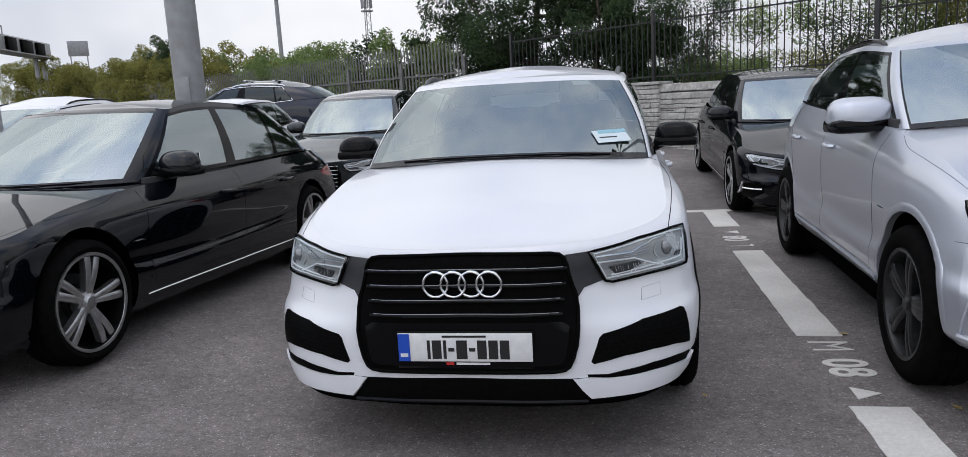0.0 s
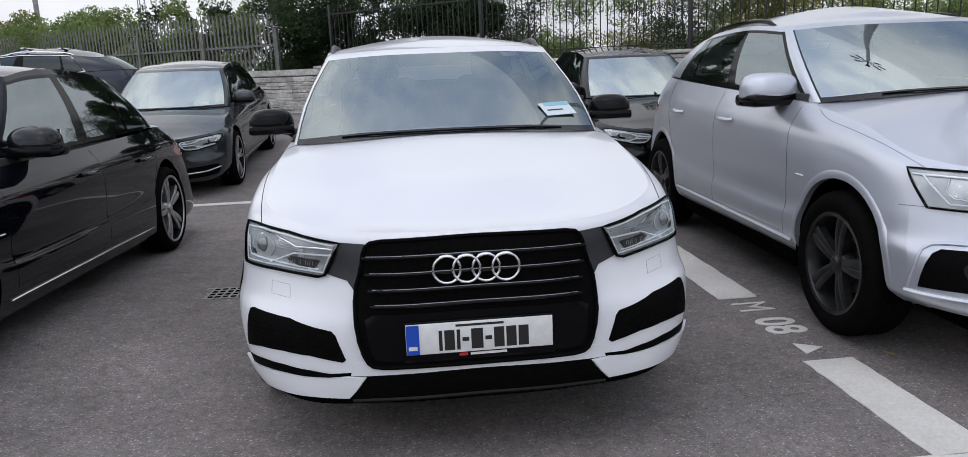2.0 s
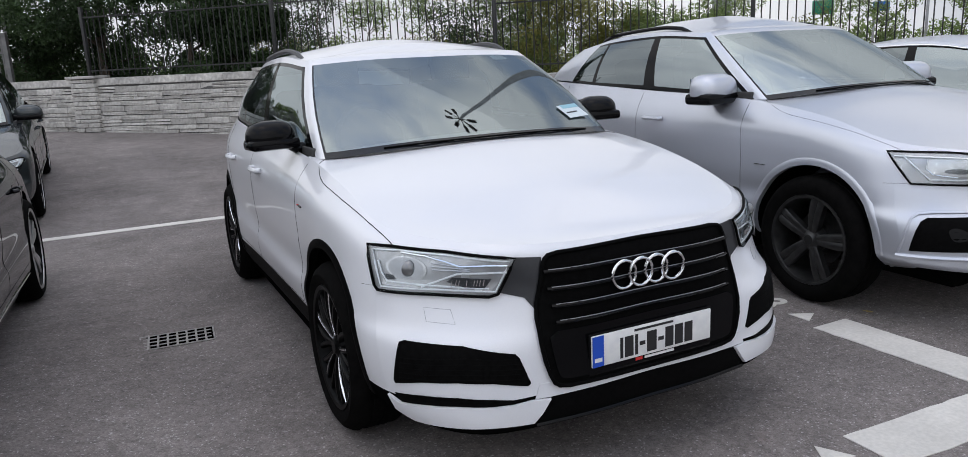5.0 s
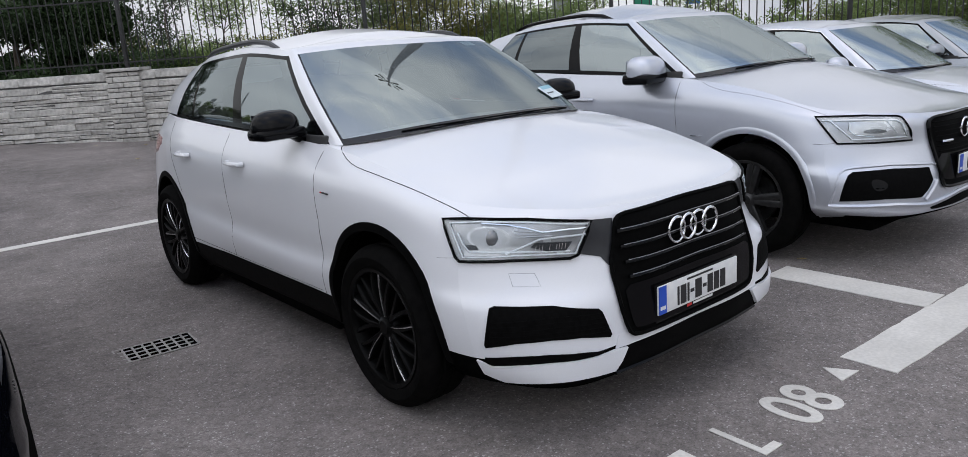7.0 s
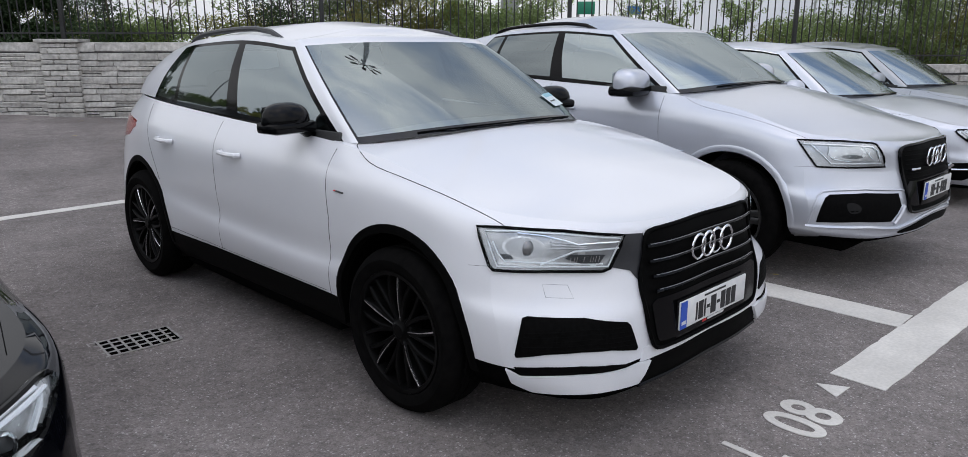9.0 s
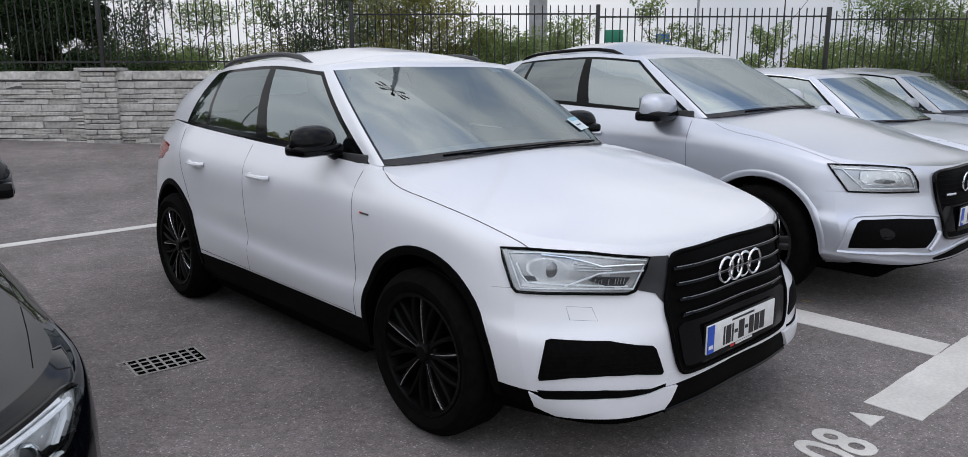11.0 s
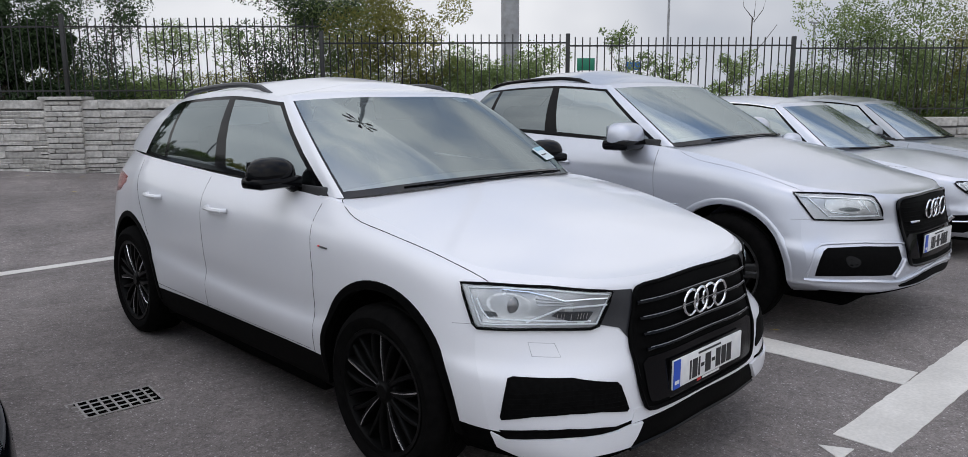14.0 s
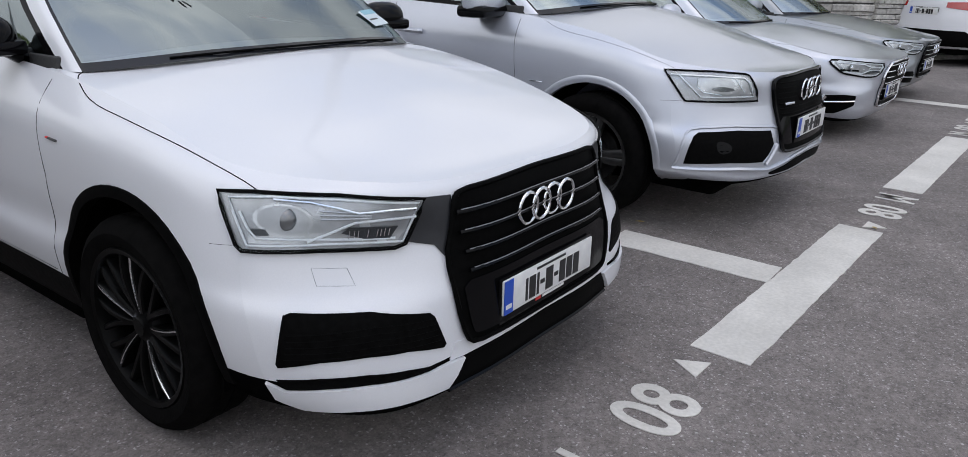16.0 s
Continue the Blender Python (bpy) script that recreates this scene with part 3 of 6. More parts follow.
def patch(tree, poly, view, off, depth=0.0, rings=3, side=1, smooth=1, sharp=False):
    """A panel laid on the skin inside an outline, filled in fine columns, with its edge turned in by depth."""
    poly, view = wrapped(tree, poly, view, side)
    p = [Vector(q) for q in poly] if sharp else rounded(poly, smooth)
    lo, hi = min(q[0] for q in p), max(q[0] for q in p)
    tall = max(q[1] for q in p) - min(q[1] for q in p)
    nc, nr = max(6, int((hi - lo) / 0.016)), max(3, int(tall / 0.035) + 1)
    us = sorted({round(q[0], 5) for q in p} | {round(lo + (hi - lo) * k / nc, 5) for k in range(nc + 1)})
    us = [us[0]] + [b for a, b in zip(us, us[1:]) if b - a > 4e-4]
    cols = []
    for u in us:
        u = min(max(u, lo + 1e-5), hi - 1e-5)
        zs = []
        for a, b in zip(p, p[1:] + p[:1]):
            if (a[0] - u) * (b[0] - u) <= 0 and abs(a[0] - b[0]) > 1e-9:
                zs.append(a[1] + (b[1] - a[1]) * (u - a[0]) / (b[0] - a[0]))
        cols.append((u, min(zs), max(zs)))
    v, f = [], []
    for u, a, b in cols:
        for r in range(nr + 1):
            v.append(on_skin(tree, u, a + (b - a) * r / nr, view, off, side))
    m, w = len(cols), nr + 1
    for k in range(m - 1):
        for r in range(nr):
            f.append((k * w + r, (k + 1) * w + r, (k + 1) * w + r + 1, k * w + r + 1))
    if depth:
        rim = [k * w for k in range(m)] + [(m - 1) * w + r for r in range(1, w)] + [k * w + nr for k in range(m - 2, -1, -1)] + [r for r in range(nr - 1, 0, -1)]
        o = len(v)
        for i in rim:
            k, r = divmod(i, w)
            u, a, b = cols[k]
            v.append(on_skin(tree, u, a + (b - a) * r / nr, view, off - depth, side))
        n = len(rim)
        f += [(rim[i], o + i, o + (i + 1) % n, rim[(i + 1) % n]) for i in range(n)]
    return v, f


def edging(tree, poly, view, off, radius, side=1, smooth=1):
    """A thin bead round an outline on the skin."""
    poly, view = wrapped(tree, poly, view, side)
    return tube([on_skin(tree, q[0], q[1], view, off, side) for q in rounded(poly, smooth, 0.03)], radius, 6, closed=True)


def bead(tree, pts, view, off, radius, side=1, flat=1.0, n=6):
    fine = []
    pts, view = wrapped(tree, pts, view, side)
    for a, b in zip(pts, pts[1:]):
        k = max(1, int(math.dist(a, b) / 0.03))
        fine += [(a[0] + (b[0] - a[0]) * i / k, a[1] + (b[1] - a[1]) * i / k) for i in range(k)]
    fine.append(pts[-1])
    return tube([on_skin(tree, a, b, view, off, side) for a, b in fine], radius, n, flat)


def flip(poly):
    return [(-a, b) for a, b in poly]


def cabin(car, sh, coat, glassy, fine, trim=None):
    """Roof, pillars and windows of a car, from its belt ring and roof ring."""
    inner = [0.05, 0.16, 0.3, 0.5, 0.7, 0.85, 0.95] if fine > 0.6 else [0.04, 0.35, 0.65, 0.96]
    us = [0.0] + inner
    belt, roof = span(sh.belt, us, True), span(sh.roof, us, True)
    vs = [0.0, 0.055, 0.2, 0.4, 0.6, 0.78, 0.885, 0.93, 1.0]
    n = len(belt)
    grid = []
    for t in vs:
        row = belt + (roof - belt) * t
        swell = 0.028 * math.sin(math.pi * t)
        row = row + np.stack([np.sign(row[:, 0]) * swell * np.clip(row[:, 0] / 0.5, 0, 1), np.where(np.arange(n) < n * 0.25, -swell, np.where(np.arange(n) > n * 0.75, swell, 0)), np.zeros(n)], axis=1)
        grid.append(row)
    ys, zs = [a for a, _ in sh.crown], [b for _, b in sh.crown]
    ya, yb = ys[0] + 0.25, ys[-1] - 0.3
    ncap = 7
    for s in range(1, ncap + 1):
        k = s / ncap
        row = []
        for x, y, z in roof:
            yy = y + (min(max(y, ya), yb) - y) * k
            row.append((x * (1 - k), yy, z + (float(np.interp(yy, ys, zs)) - z) * math.sin(k * math.pi / 2)))
        grid.append(np.array(row))
    g = np.array(grid)
    per = len(us)
    out = {}
    for side in (1, -1):
        v = g * np.array((side, 1, 1))
        for i in range(len(g) - 1):
            for j in range(n - 1):
                su, col = j // per, j % per
                edge = col in (0, per - 1)
                if i >= len(vs) - 1:
                    key = ("roof", 0)
                elif su in (0, 1):
                    if i == len(vs) - 2:
                        key = ("roof", 0)
                    elif i == 0 or (su == 1 and col == per - 1):
                        key = ("windscreen_seal", 0)
                    else:
                        key = ("windscreen", 0)
                elif su in (2, 7):
                    key = ("pillar", side)
                elif su in (3, 4):
                    front_or_back = (su == 3 and col in (0, 1)) or (su == 4 and col in (per - 2, per - 1))
                    key = ("pillar", side) if i == len(vs) - 2 else ("window_trim", side) if i in (0, len(vs) - 3) or front_or_back else ("front_window", side)
                elif su == 5:
                    key = ("pillar", side) if i == len(vs) - 2 else ("window_trim", side) if i in (0, len(vs) - 3) or edge else ("rear_window", side)
                elif su == 6:
                    key = ("pillar", side) if i == len(vs) - 2 else ("window_trim", side) if i in (0, len(vs) - 3) or edge else ("quarter_window", side)
                else:
                    key = ("rear_screen_seal", 0) if i in (0, len(vs) - 2) or (su == 8 and col == 0) else ("rear_screen", 0)
                vv, ff, index = out.setdefault(key, ([], [], {}))
                quad = []
                for a, b in ((i, j), (i, j + 1), (i + 1, j + 1), (i + 1, j)):
                    tag = (a, b, 0 if b in (0, n - 1) or a == len(g) - 1 else side)
                    if tag not in index:
                        index[tag] = len(vv)
                        vv.append(tuple(v[a, b]))
                    quad.append(index[tag])
                quad = list(dict.fromkeys(quad))
                if len(quad) > 2:
                    ff.append(quad if side == 1 else quad[::-1])
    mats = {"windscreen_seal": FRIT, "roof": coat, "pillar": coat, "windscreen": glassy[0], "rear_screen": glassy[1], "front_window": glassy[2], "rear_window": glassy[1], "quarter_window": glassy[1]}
    for (name, side), (vv, ff, _) in out.items():
        ob = part(name, mesh(name, vv, ff), mats.get(name, GLOSSBLACK), car)
        if name in ("windscreen", "rear_screen", "front_window", "rear_window", "quarter_window"):
            ob.visible_shadow = False
    vv, ff = [], []
    for side in (1, -1):
        o = len(vv)
        vv += [(x * side, y, z) for x, y, z in g.reshape(-1, 3)]
        ff += [(o + i * n + j, o + i * n + j + 1, o + (i + 1) * n + j + 1, o + (i + 1) * n + j) for i in range(len(g) - 1) for j in range(n - 1)]
    if trim:
        per_side = [q for q in range(3 * per, 7 * per + 1)]
        for side in (1, -1):
            low = [(g[0][q] + (0.006, 0, 0)) * (side, 1, 1) for q in per_side]
            high = [(g[len(vs) - 2][q] + (0.006, 0, 0)) * (side, 1, 1) for q in reversed(per_side)]
            part("window_bead", mesh("window_bead", *tube(low + high, 0.008, 6, closed=True)), trim, car)
    return BVHTree.FromPolygons(vv, ff)


def seats(car, sh):
    """A dark cabin with dashboard, wheel, seats and headrests."""
    b = sh.belt
    z0 = b[5][2]
    y0, y1 = b[2][1], b[7][1]
    w = b[5][0]
    part("cabin_floor", box(2 * w - 0.06, y1 - y0 + 0.25, 0.03, 0, (0, (y0 + y1) / 2 + 0.15, z0 - 0.42)), CABIN, car)
    for s in (1, -1):
        part("door_lining", box(0.03, y1 - y0, 0.42, 0.01, (s * (w - 0.03), (y0 + y1) / 2 + 0.1, z0 - 0.22)), CABIN, car)
    part("dashboard", box(2 * w - 0.14, 0.42, 0.16, 0.05, (0, b[2][1] + 0.16, z0 - 0.12)), CABIN, car)
    for s in (1, -1):
        x, y = 0.36 * s, b[5][1] - 0.18
        seat = part("seat", box(0.5, 0.5, 0.14, 0.05, (x, y - 0.22, z0 - 0.34)), CABIN, car)
        bm = box(0.48, 0.14, 0.62, 0.06, (0, 0, 0))
        part("seat_back", bm, CABIN, seat, m=pose(x, y + 0.08, z0 - 0.06, -14, 0, 0))
        part("headrest", box(0.26, 0.09, 0.18, 0.04), CABIN, seat, m=pose(x, y + 0.18, z0 + 0.31, -10, 0, 0))
    part("rear_bench", box(1.2, 0.16, 0.6, 0.06), CABIN, car, m=pose(0, y1 - 0.45, z0 - 0.08, -18, 0, 0))
    ring = [(-0.36 + 0.185 * math.cos(a / 24 * 2 * math.pi), 0, 0.185 * math.sin(a / 24 * 2 * math.pi)) for a in range(24)]
    turn = pose(0, b[2][1] + 0.52, z0 - 0.03, -22, 0, 0)
    part("steering_wheel", mesh("steering_wheel", *tube([turn @ Vector(q) for q in ring], 0.016, 8, closed=True)), CABIN, car)


def mesh_lift(vf, out):
    return [(x + out, y, z) for x, y, z in vf[0]], vf[1]


def wheel_set(car, sh, style, rim_mat, fine=True):
    """Four wheels: barrel, tyre, spokes and hub cap."""
    r, hw = sh.wheel, 0.118
    rr = r - {"tall": 0.115, "mesh": 0.10}.get(style, 0.082)
    tyre_me = mesh("tyre", *lathe([(rr, -hw + .02), (rr + .02, -hw + .002), (r - .045, -hw - .004), (r - .018, -hw + .012), (r - .004, -hw + .035), (r, -hw + .05), (r - .006, -.052), (r - .006, -.044), (r, -.042), (r, -.004), (r - .006, -.002), (r - .006, .004), (r, .006), (r, .042), (r - .006, .044), (r - .006, .052), (r, hw - .05), (r - .004, hw - .035), (r - .018, hw - .012), (r - .045, hw + .004), (rr + .02, hw - .002), (rr, hw - .02)], 48 if fine else 28, closed=True))
    rim_me = mesh("wheel", *lathe([(rr + .012, hw - .012), (rr + .008, hw - .004), (rr - .008, hw - .008), (rr - .016, hw - .03), (rr - .03, hw - .09), (rr - .035, -hw + .03), (rr + .01, -hw + .015)], 48 if fine else 28))
    lip_me = mesh("rim_lip", *lathe([(rr + .013, hw - .016), (rr + .010, hw - .002), (rr - .006, hw - .004), (rr - .012, hw - .020)], 48 if fine else 28))
    disc_me = mesh("brake_disc", *lathe([(0.0, .02), (.09, .02), (.10, .0), (.155, .0), (.155, -.02), (0.0, -.02)], 28))
    hub_me = mesh("hub_cap", *lathe([(0.0, hw - .018), (.028, hw - .018), (.034, hw - .026), (.06, hw - .034), (.075, hw - .06), (.075, hw - .09)], 24))

    def spoke(a0, a1, w0, w1, lift=0.0):
        """A tapered bar from the hub to the rim, between two angles, crowned outward."""
        v, f = [], []
        for k in range(6):
            t = k / 5
            rad = 0.045 + (rr - 0.012 - 0.045) * t
            ang = a0 + (a1 - a0) * t
            w = w0 + (w1 - w0) * t
            face = hw - 0.030 + 0.016 * math.sin(t * 2.2) + lift
            for dw, dx in ((-w, -.045), (-w, -.006), (-w * .55, 0), (w * .55, 0), (w, -.006), (w, -.045)):
                c, s = math.cos(ang), math.sin(ang)
                v.append((face + dx, rad * c - dw * s, rad * s + dw * c))
        for k in range(5):
            for j in range(6):
                f.append((k * 6 + j, k * 6 + (j + 1) % 6, k * 6 + 6 + (j + 1) % 6, k * 6 + 6 + j))
        f.append((30, 31, 32, 33, 34, 35))
        return v, f

    if style == "mesh":
        count, made = 5, [("spoke", joined([spoke(0, .16, .012, .011), spoke(0, -.16, .012, .011), spoke(.63, .42, .011, .010), spoke(.63, .84, .011, .010)]), rim_mat),
                          ("polished_facet", mesh_lift(spoke(.10, .165, .0015, .005), .003), POLISHED)]
    elif style == "tall":
        count, made = 5, [("spoke", joined([spoke(.17, .105, .019, .022), spoke(-.17, -.105, .019, .022)]), rim_mat)]
    else:
        count, made = 5, [("spoke", joined([spoke(.15, .15, .017, .022), spoke(-.15, -.15, .017, .022)]), rim_mat)]
    spoke_mes = [(nm, mesh(nm, *vf), mt) for nm, vf, mt in made]
    for ay in sh.axles:
        for s in (1, -1):
            x = s * (sh.width / 2 - (-0.006 if ay < 2 else 0.014) - hw)
            w = part("wheel", rim_me, rim_mat if style != "twin" else BLACKALLOY, car, m=pose(x, ay, r, 0, 0, 0 if s > 0 else 180))
            part("tyre", tyre_me, RUBBER, w)
            if style == "twin":
                part("rim_lip", lip_me, rim_mat, w)
            part("brake_disc", disc_me, GRIME if style == "mesh" else DARKALLOY, w)
            part("hub_cap", hub_me, rim_mat, w)
            for i in range(count):
                for nm, me, mt in spoke_mes:
                    part(nm, me, mt, w, m=pose(0, 0, 0, 360 / count * i + (6 if ay < 2 else 31), 0, 0))
            v, f = [], []
            for k in range(19):
                a = math.radians(-12 + 204 * k / 18)
                for q in (0.0, 0.34):
                    rad = r + 0.058
                    v.append((s * (sh.width / 2 - (0.03 if ay < 2 else 0.075) - q), ay + rad * math.cos(a), r + 0.005 + rad * math.sin(a)))
            for k in range(18):
                f.append((2 * k, 2 * k + 1, 2 * k + 3, 2 * k + 2))
            part("arch_liner", mesh("arch_liner", v, f), GRIME, car)


def mirrors(car, sh, mat, big=1.0):
    b = sh.belt
    for s in (1, -1):
        bm = bmesh.new()
        bmesh.ops.create_uvsphere(bm, u_segments=24, v_segments=14, radius=1)
        for q in bm.verts:
            x, y, z = q.co
            e = 0.62 if big <= 1 else 0.5
            q.co = (0.146 * math.copysign(abs(x) ** (0.7 if big <= 1 else 0.55), x), (0.105 if y < 0 else 0.055) * math.copysign(abs(y) ** (e if y > 0 else 0.9), y), (0.108 if z > 0 else 0.035) * math.copysign(abs(z) ** ((0.8 if big <= 1 else 0.6) if z > 0 else e), z) - 0.03)
        x0, y0, z0 = sh.width / 2 - 0.015 + (0.02 if big < 1 else -0.03 if sh is SALOON else 0), b[3][1] + (0.20 if sh is SALOON else 0.24), b[3][2] + (0.075 if big > 1 else 0.105 if big < 1 else 0.10)
        arm = part("door_mirror", bm, mat, car, m=pose(s * x0, y0, z0, 0, 0, -8 * s) @ Matrix.Scale(big, 4))
        part("mirror_foot", mesh("mirror_foot", *tube([(s * (b[3][0] - 0.0), y0 + 0.01, b[3][2] + 0.02), (s * (b[3][0] + 0.06), y0 + 0.005, b[3][2] + 0.045), (s * (x0 - .06), y0, z0 - 0.055)], [0.05, 0.032, 0.03], 10, 0.7)), GLOSSBLACK, car)
        part("mirror_cowl", box(0.292, 0.18, 0.064, 0.022), GLOSSBLACK, arm, m=pose(0, -0.018, -0.056))
        part("mirror_glass", box(0.22, 0.006, 0.10, 0.0), MIRRORGLASS, arm, m=pose(0, 0.054, 0.005))


def plate(car, tree, z, y_off=0.012, back=False, dealer=True):
    """A number plate whose characters are plain bars."""
    y = on_skin(tree, 0, z, "back" if back else "front", 0.0)[1] + (y_off if back else -y_off)
    turn = pose(0, y, z, 0, 0, 180 if back else 0)
    p = part("number_plate", box(0.52, 0.008, 0.112, 0.003), PLATE, car, m=turn)
    part("plate_holder", box(0.535, 0.008, 0.150, 0.004, (0, 0.0075, -0.012)), GLOSSBLACK, p)
    part("blue_band", box(0.045, 0.002, 0.108, 0, (-0.236, -0.0052, 0)), PLATEBLUE, p)
    part("band_mark", box(0.03, 0.001, 0.014, 0, (-0.236, -0.0066, -0.03)), PLATE, p)
    x = -0.145
    for w in (0.012, 0.036, 0.012, 0.024, 0.042, 0.024, 0.036, 0.036, 0.036):
        h = 0.014 if w == 0.024 else 0.074
        part("character_bar", box(w, 0.0012, h, 0, (x + w / 2, -0.0048, -0.008)), INK, p)
        x += w + 0.0075
    part("small_print", box(0.17, 0.001, 0.008, 0, (0, -0.0047, 0.044)), INK, p)
    if dealer:
        part("dealer_strip", box(0.13, 0.001, 0.009, 0, (0.03, -0.0012 + 0.004, -0.066)), PLATE, p)
        part("dealer_mark", box(0.03, 0.001, 0.011, 0, (-0.06, -0.0012 + 0.004, -0.066)), REDINK, p)
    return p


def emblem(parent, tree, z, size=1.0, off=0.016):
    for k in range(4):
        cx = (-0.1035 + 0.069 * k) * size
        y = on_skin(tree, cx, z, "front", off)[1]
        ring = [(cx + 0.048 * size * math.cos(a / 28 * 2 * math.pi), y - 0.004 * (k % 2), z + 0.048 * size * math.sin(a / 28 * 2 * math.pi)) for a in range(28)]
        part("emblem_ring", mesh("emblem_ring", *tube(ring, 0.0056 * size, 8, closed=True)), CHROME, parent)


def headlamps(car, tree, poly, inner=None, rim=0.008, dark=False, sharp=1):
    """A lamp unit on each side: bowl, lens, light guide and clear cover in a black frame."""
    for s in (1, -1):
        p = poly if s > 0 else flip(poly)
        c = sum((Vector(q) for q in p), Vector((0, 0))) / len(p)
        lamp = part("headlight", mesh("headlight", *patch(tree, p, "front", 0.006, 0.02, 3, s, sharp)), LAMPDARK if dark else LAMPGREY if inner else REFLECTOR, car, "clear headlight with silver reflector and black surround")
        part("lamp_frame", mesh("lamp_frame", *edging(tree, p, "front", 0.011 if inner else 0.012, rim, s, sharp)), TRIM if inner else GLOSSBLACK, lamp)
        if inner:
            for name, kind, mat, off, size, pts in inner:
                q = pts if s > 0 else flip(pts)
                if kind == "dome":
                    (cx, cz), (ra, rb) = pts
                    at = on_skin(tree, s * cx, cz, "front", off, s)
                    n = (on_skin(tree, s * cx, cz, "front", off + .05, s) - at).normalized()
                    turn = Matrix.Translation(at) @ n.to_track_quat("Z", "Y").to_matrix().to_4x4()
                    v, f = lathe([(0.0, size), (rb * .4, size * .92), (rb * .75, size * .62), (rb * .95, size * .2), (rb, 0.0)], 28, "z")
                    part(name, mesh(name, [turn @ Vector(a) for a in v], f), mat, lamp)
                    continue
                made = bead(tree, q, "front", off, size, s) if kind == "bead" else edging(tree, q, "front", off, size, s, 0) if kind == "ring" else patch(tree, q, "front", off, size, 2, s, 1 if kind == "soft" else 0)
                part(name, mesh(name, *made), mat, lamp)
            cover = part("lamp_cover", mesh("lamp_cover", *patch(tree, p, "front", 0.017, 0.0, 3, s, sharp)), CLEAR, lamp, "clear lamp cover")
            cover.visible_shadow = False
            continue
        xs, zs = [abs(q[0]) for q in p], [q[1] for q in p]
        x0, x1, z0, z1 = min(xs), max(xs), min(zs), max(zs)

        def inside(k):
            d = [Vector((c[0] + (q[0] - c[0]) * k, c[1] + (q[1] - c[1]) * k)) for q in p]
            return d
        part("light_guide", mesh("light_guide", *tube([on_skin(tree, q[0], q[1], "front", 0.014, s) for q in rounded(inside(0.88), 1, 0.03)], 0.0075, 6, closed=True)), LAMPWHITE, lamp)
        def place(u, w):
            return s * (x0 + (x1 - x0) * u), z0 + (z1 - z0) * (w * 0.80 + u * 0.20)
        lx, lz = place(0.72, 0.50)
        o = on_skin(tree, lx, lz, "front", 0.008, s)
        rad = (z1 - z0) * 0.14
        nrm = (on_skin(tree, lx, lz, "front", 0.05, s) - o).normalized()
        q = nrm.to_track_quat("Z", "Y").to_matrix().to_4x4()
        v, f = lathe([(0.0, rad * 0.30), (rad * .5, rad * 0.24), (rad * .85, rad * .1), (rad, 0.0)], 24, "z")
        part("lamp_lens", mesh("lamp_lens", [Matrix.Translation(o) @ q @ Vector(a) for a in v], f), LAMPDARK, lamp, "dark round lamp lens")
        v, f = lathe([(rad * 1.05, 0), (rad * 1.12, .014), (rad * 1.25, .008), (rad * 1.32, 0)], 24, "z")
        part("lens_ring", mesh("lens_ring", [Matrix.Translation(o) @ q @ Vector(a) for a in v], f), CHROME, lamp)
        part("lamp_trough", mesh("lamp_trough", *bead(tree, [place(.58, .34), place(.88, .34)], "front", 0.008, 0.014, s, 0.6)), TRIM, lamp)
        part("indicator_strip", mesh("indicator_strip", *bead(tree, [place(.14, .34), place(.24, .30), place(.42, .24)], "front", 0.008, 0.017, s, 0.6)), LAMPDARK, lamp)
        for pts in ([(.93, .84), (.50, .80), (.34, .62), (.08, .64)], [(.86, .20), (.50, .17), (.34, .42), (.12, .46)]):
            part("light_guide", mesh("light_guide", *bead(tree, [place(u, w) for u, w in pts], "front", 0.013, 0.006, s)), LAMPWHITE, lamp)
        cover = part("lamp_cover", mesh("lamp_cover", *patch(tree, p, "front", 0.028, 0.0, 3, s)), CLEAR, lamp, "clear lamp cover")
        cover.visible_shadow = False


def seam(car, tree, pts, view, side=1, width=0.0017):
    part("panel_gap", mesh("panel_gap", *bead(tree, pts, view, 0.0, width, side, 0.6, 5)), TRIM, car)


def handles(car, tree, mat, ys, z):
    for s in (1, -1):
        for y in ys:
            h = part("door_handle", mesh("door_handle", *tube([on_skin(tree, y + dy, z, "side", off, s) for dy, off in ((-.10, .004), (-.085, .028), (-.03, .036), (.03, .036), (.085, .028), (.10, .004))], 0.013, 8, 1.0)), mat, car)
            part("handle_recess", mesh("handle_recess", *patch(tree, [(y - .06, z - .03), (y + .06, z - .03), (y + .05, z + .032), (y - .05, z + .032)], "side", 0.0015, 0, 2, s, 2)), mat, h)


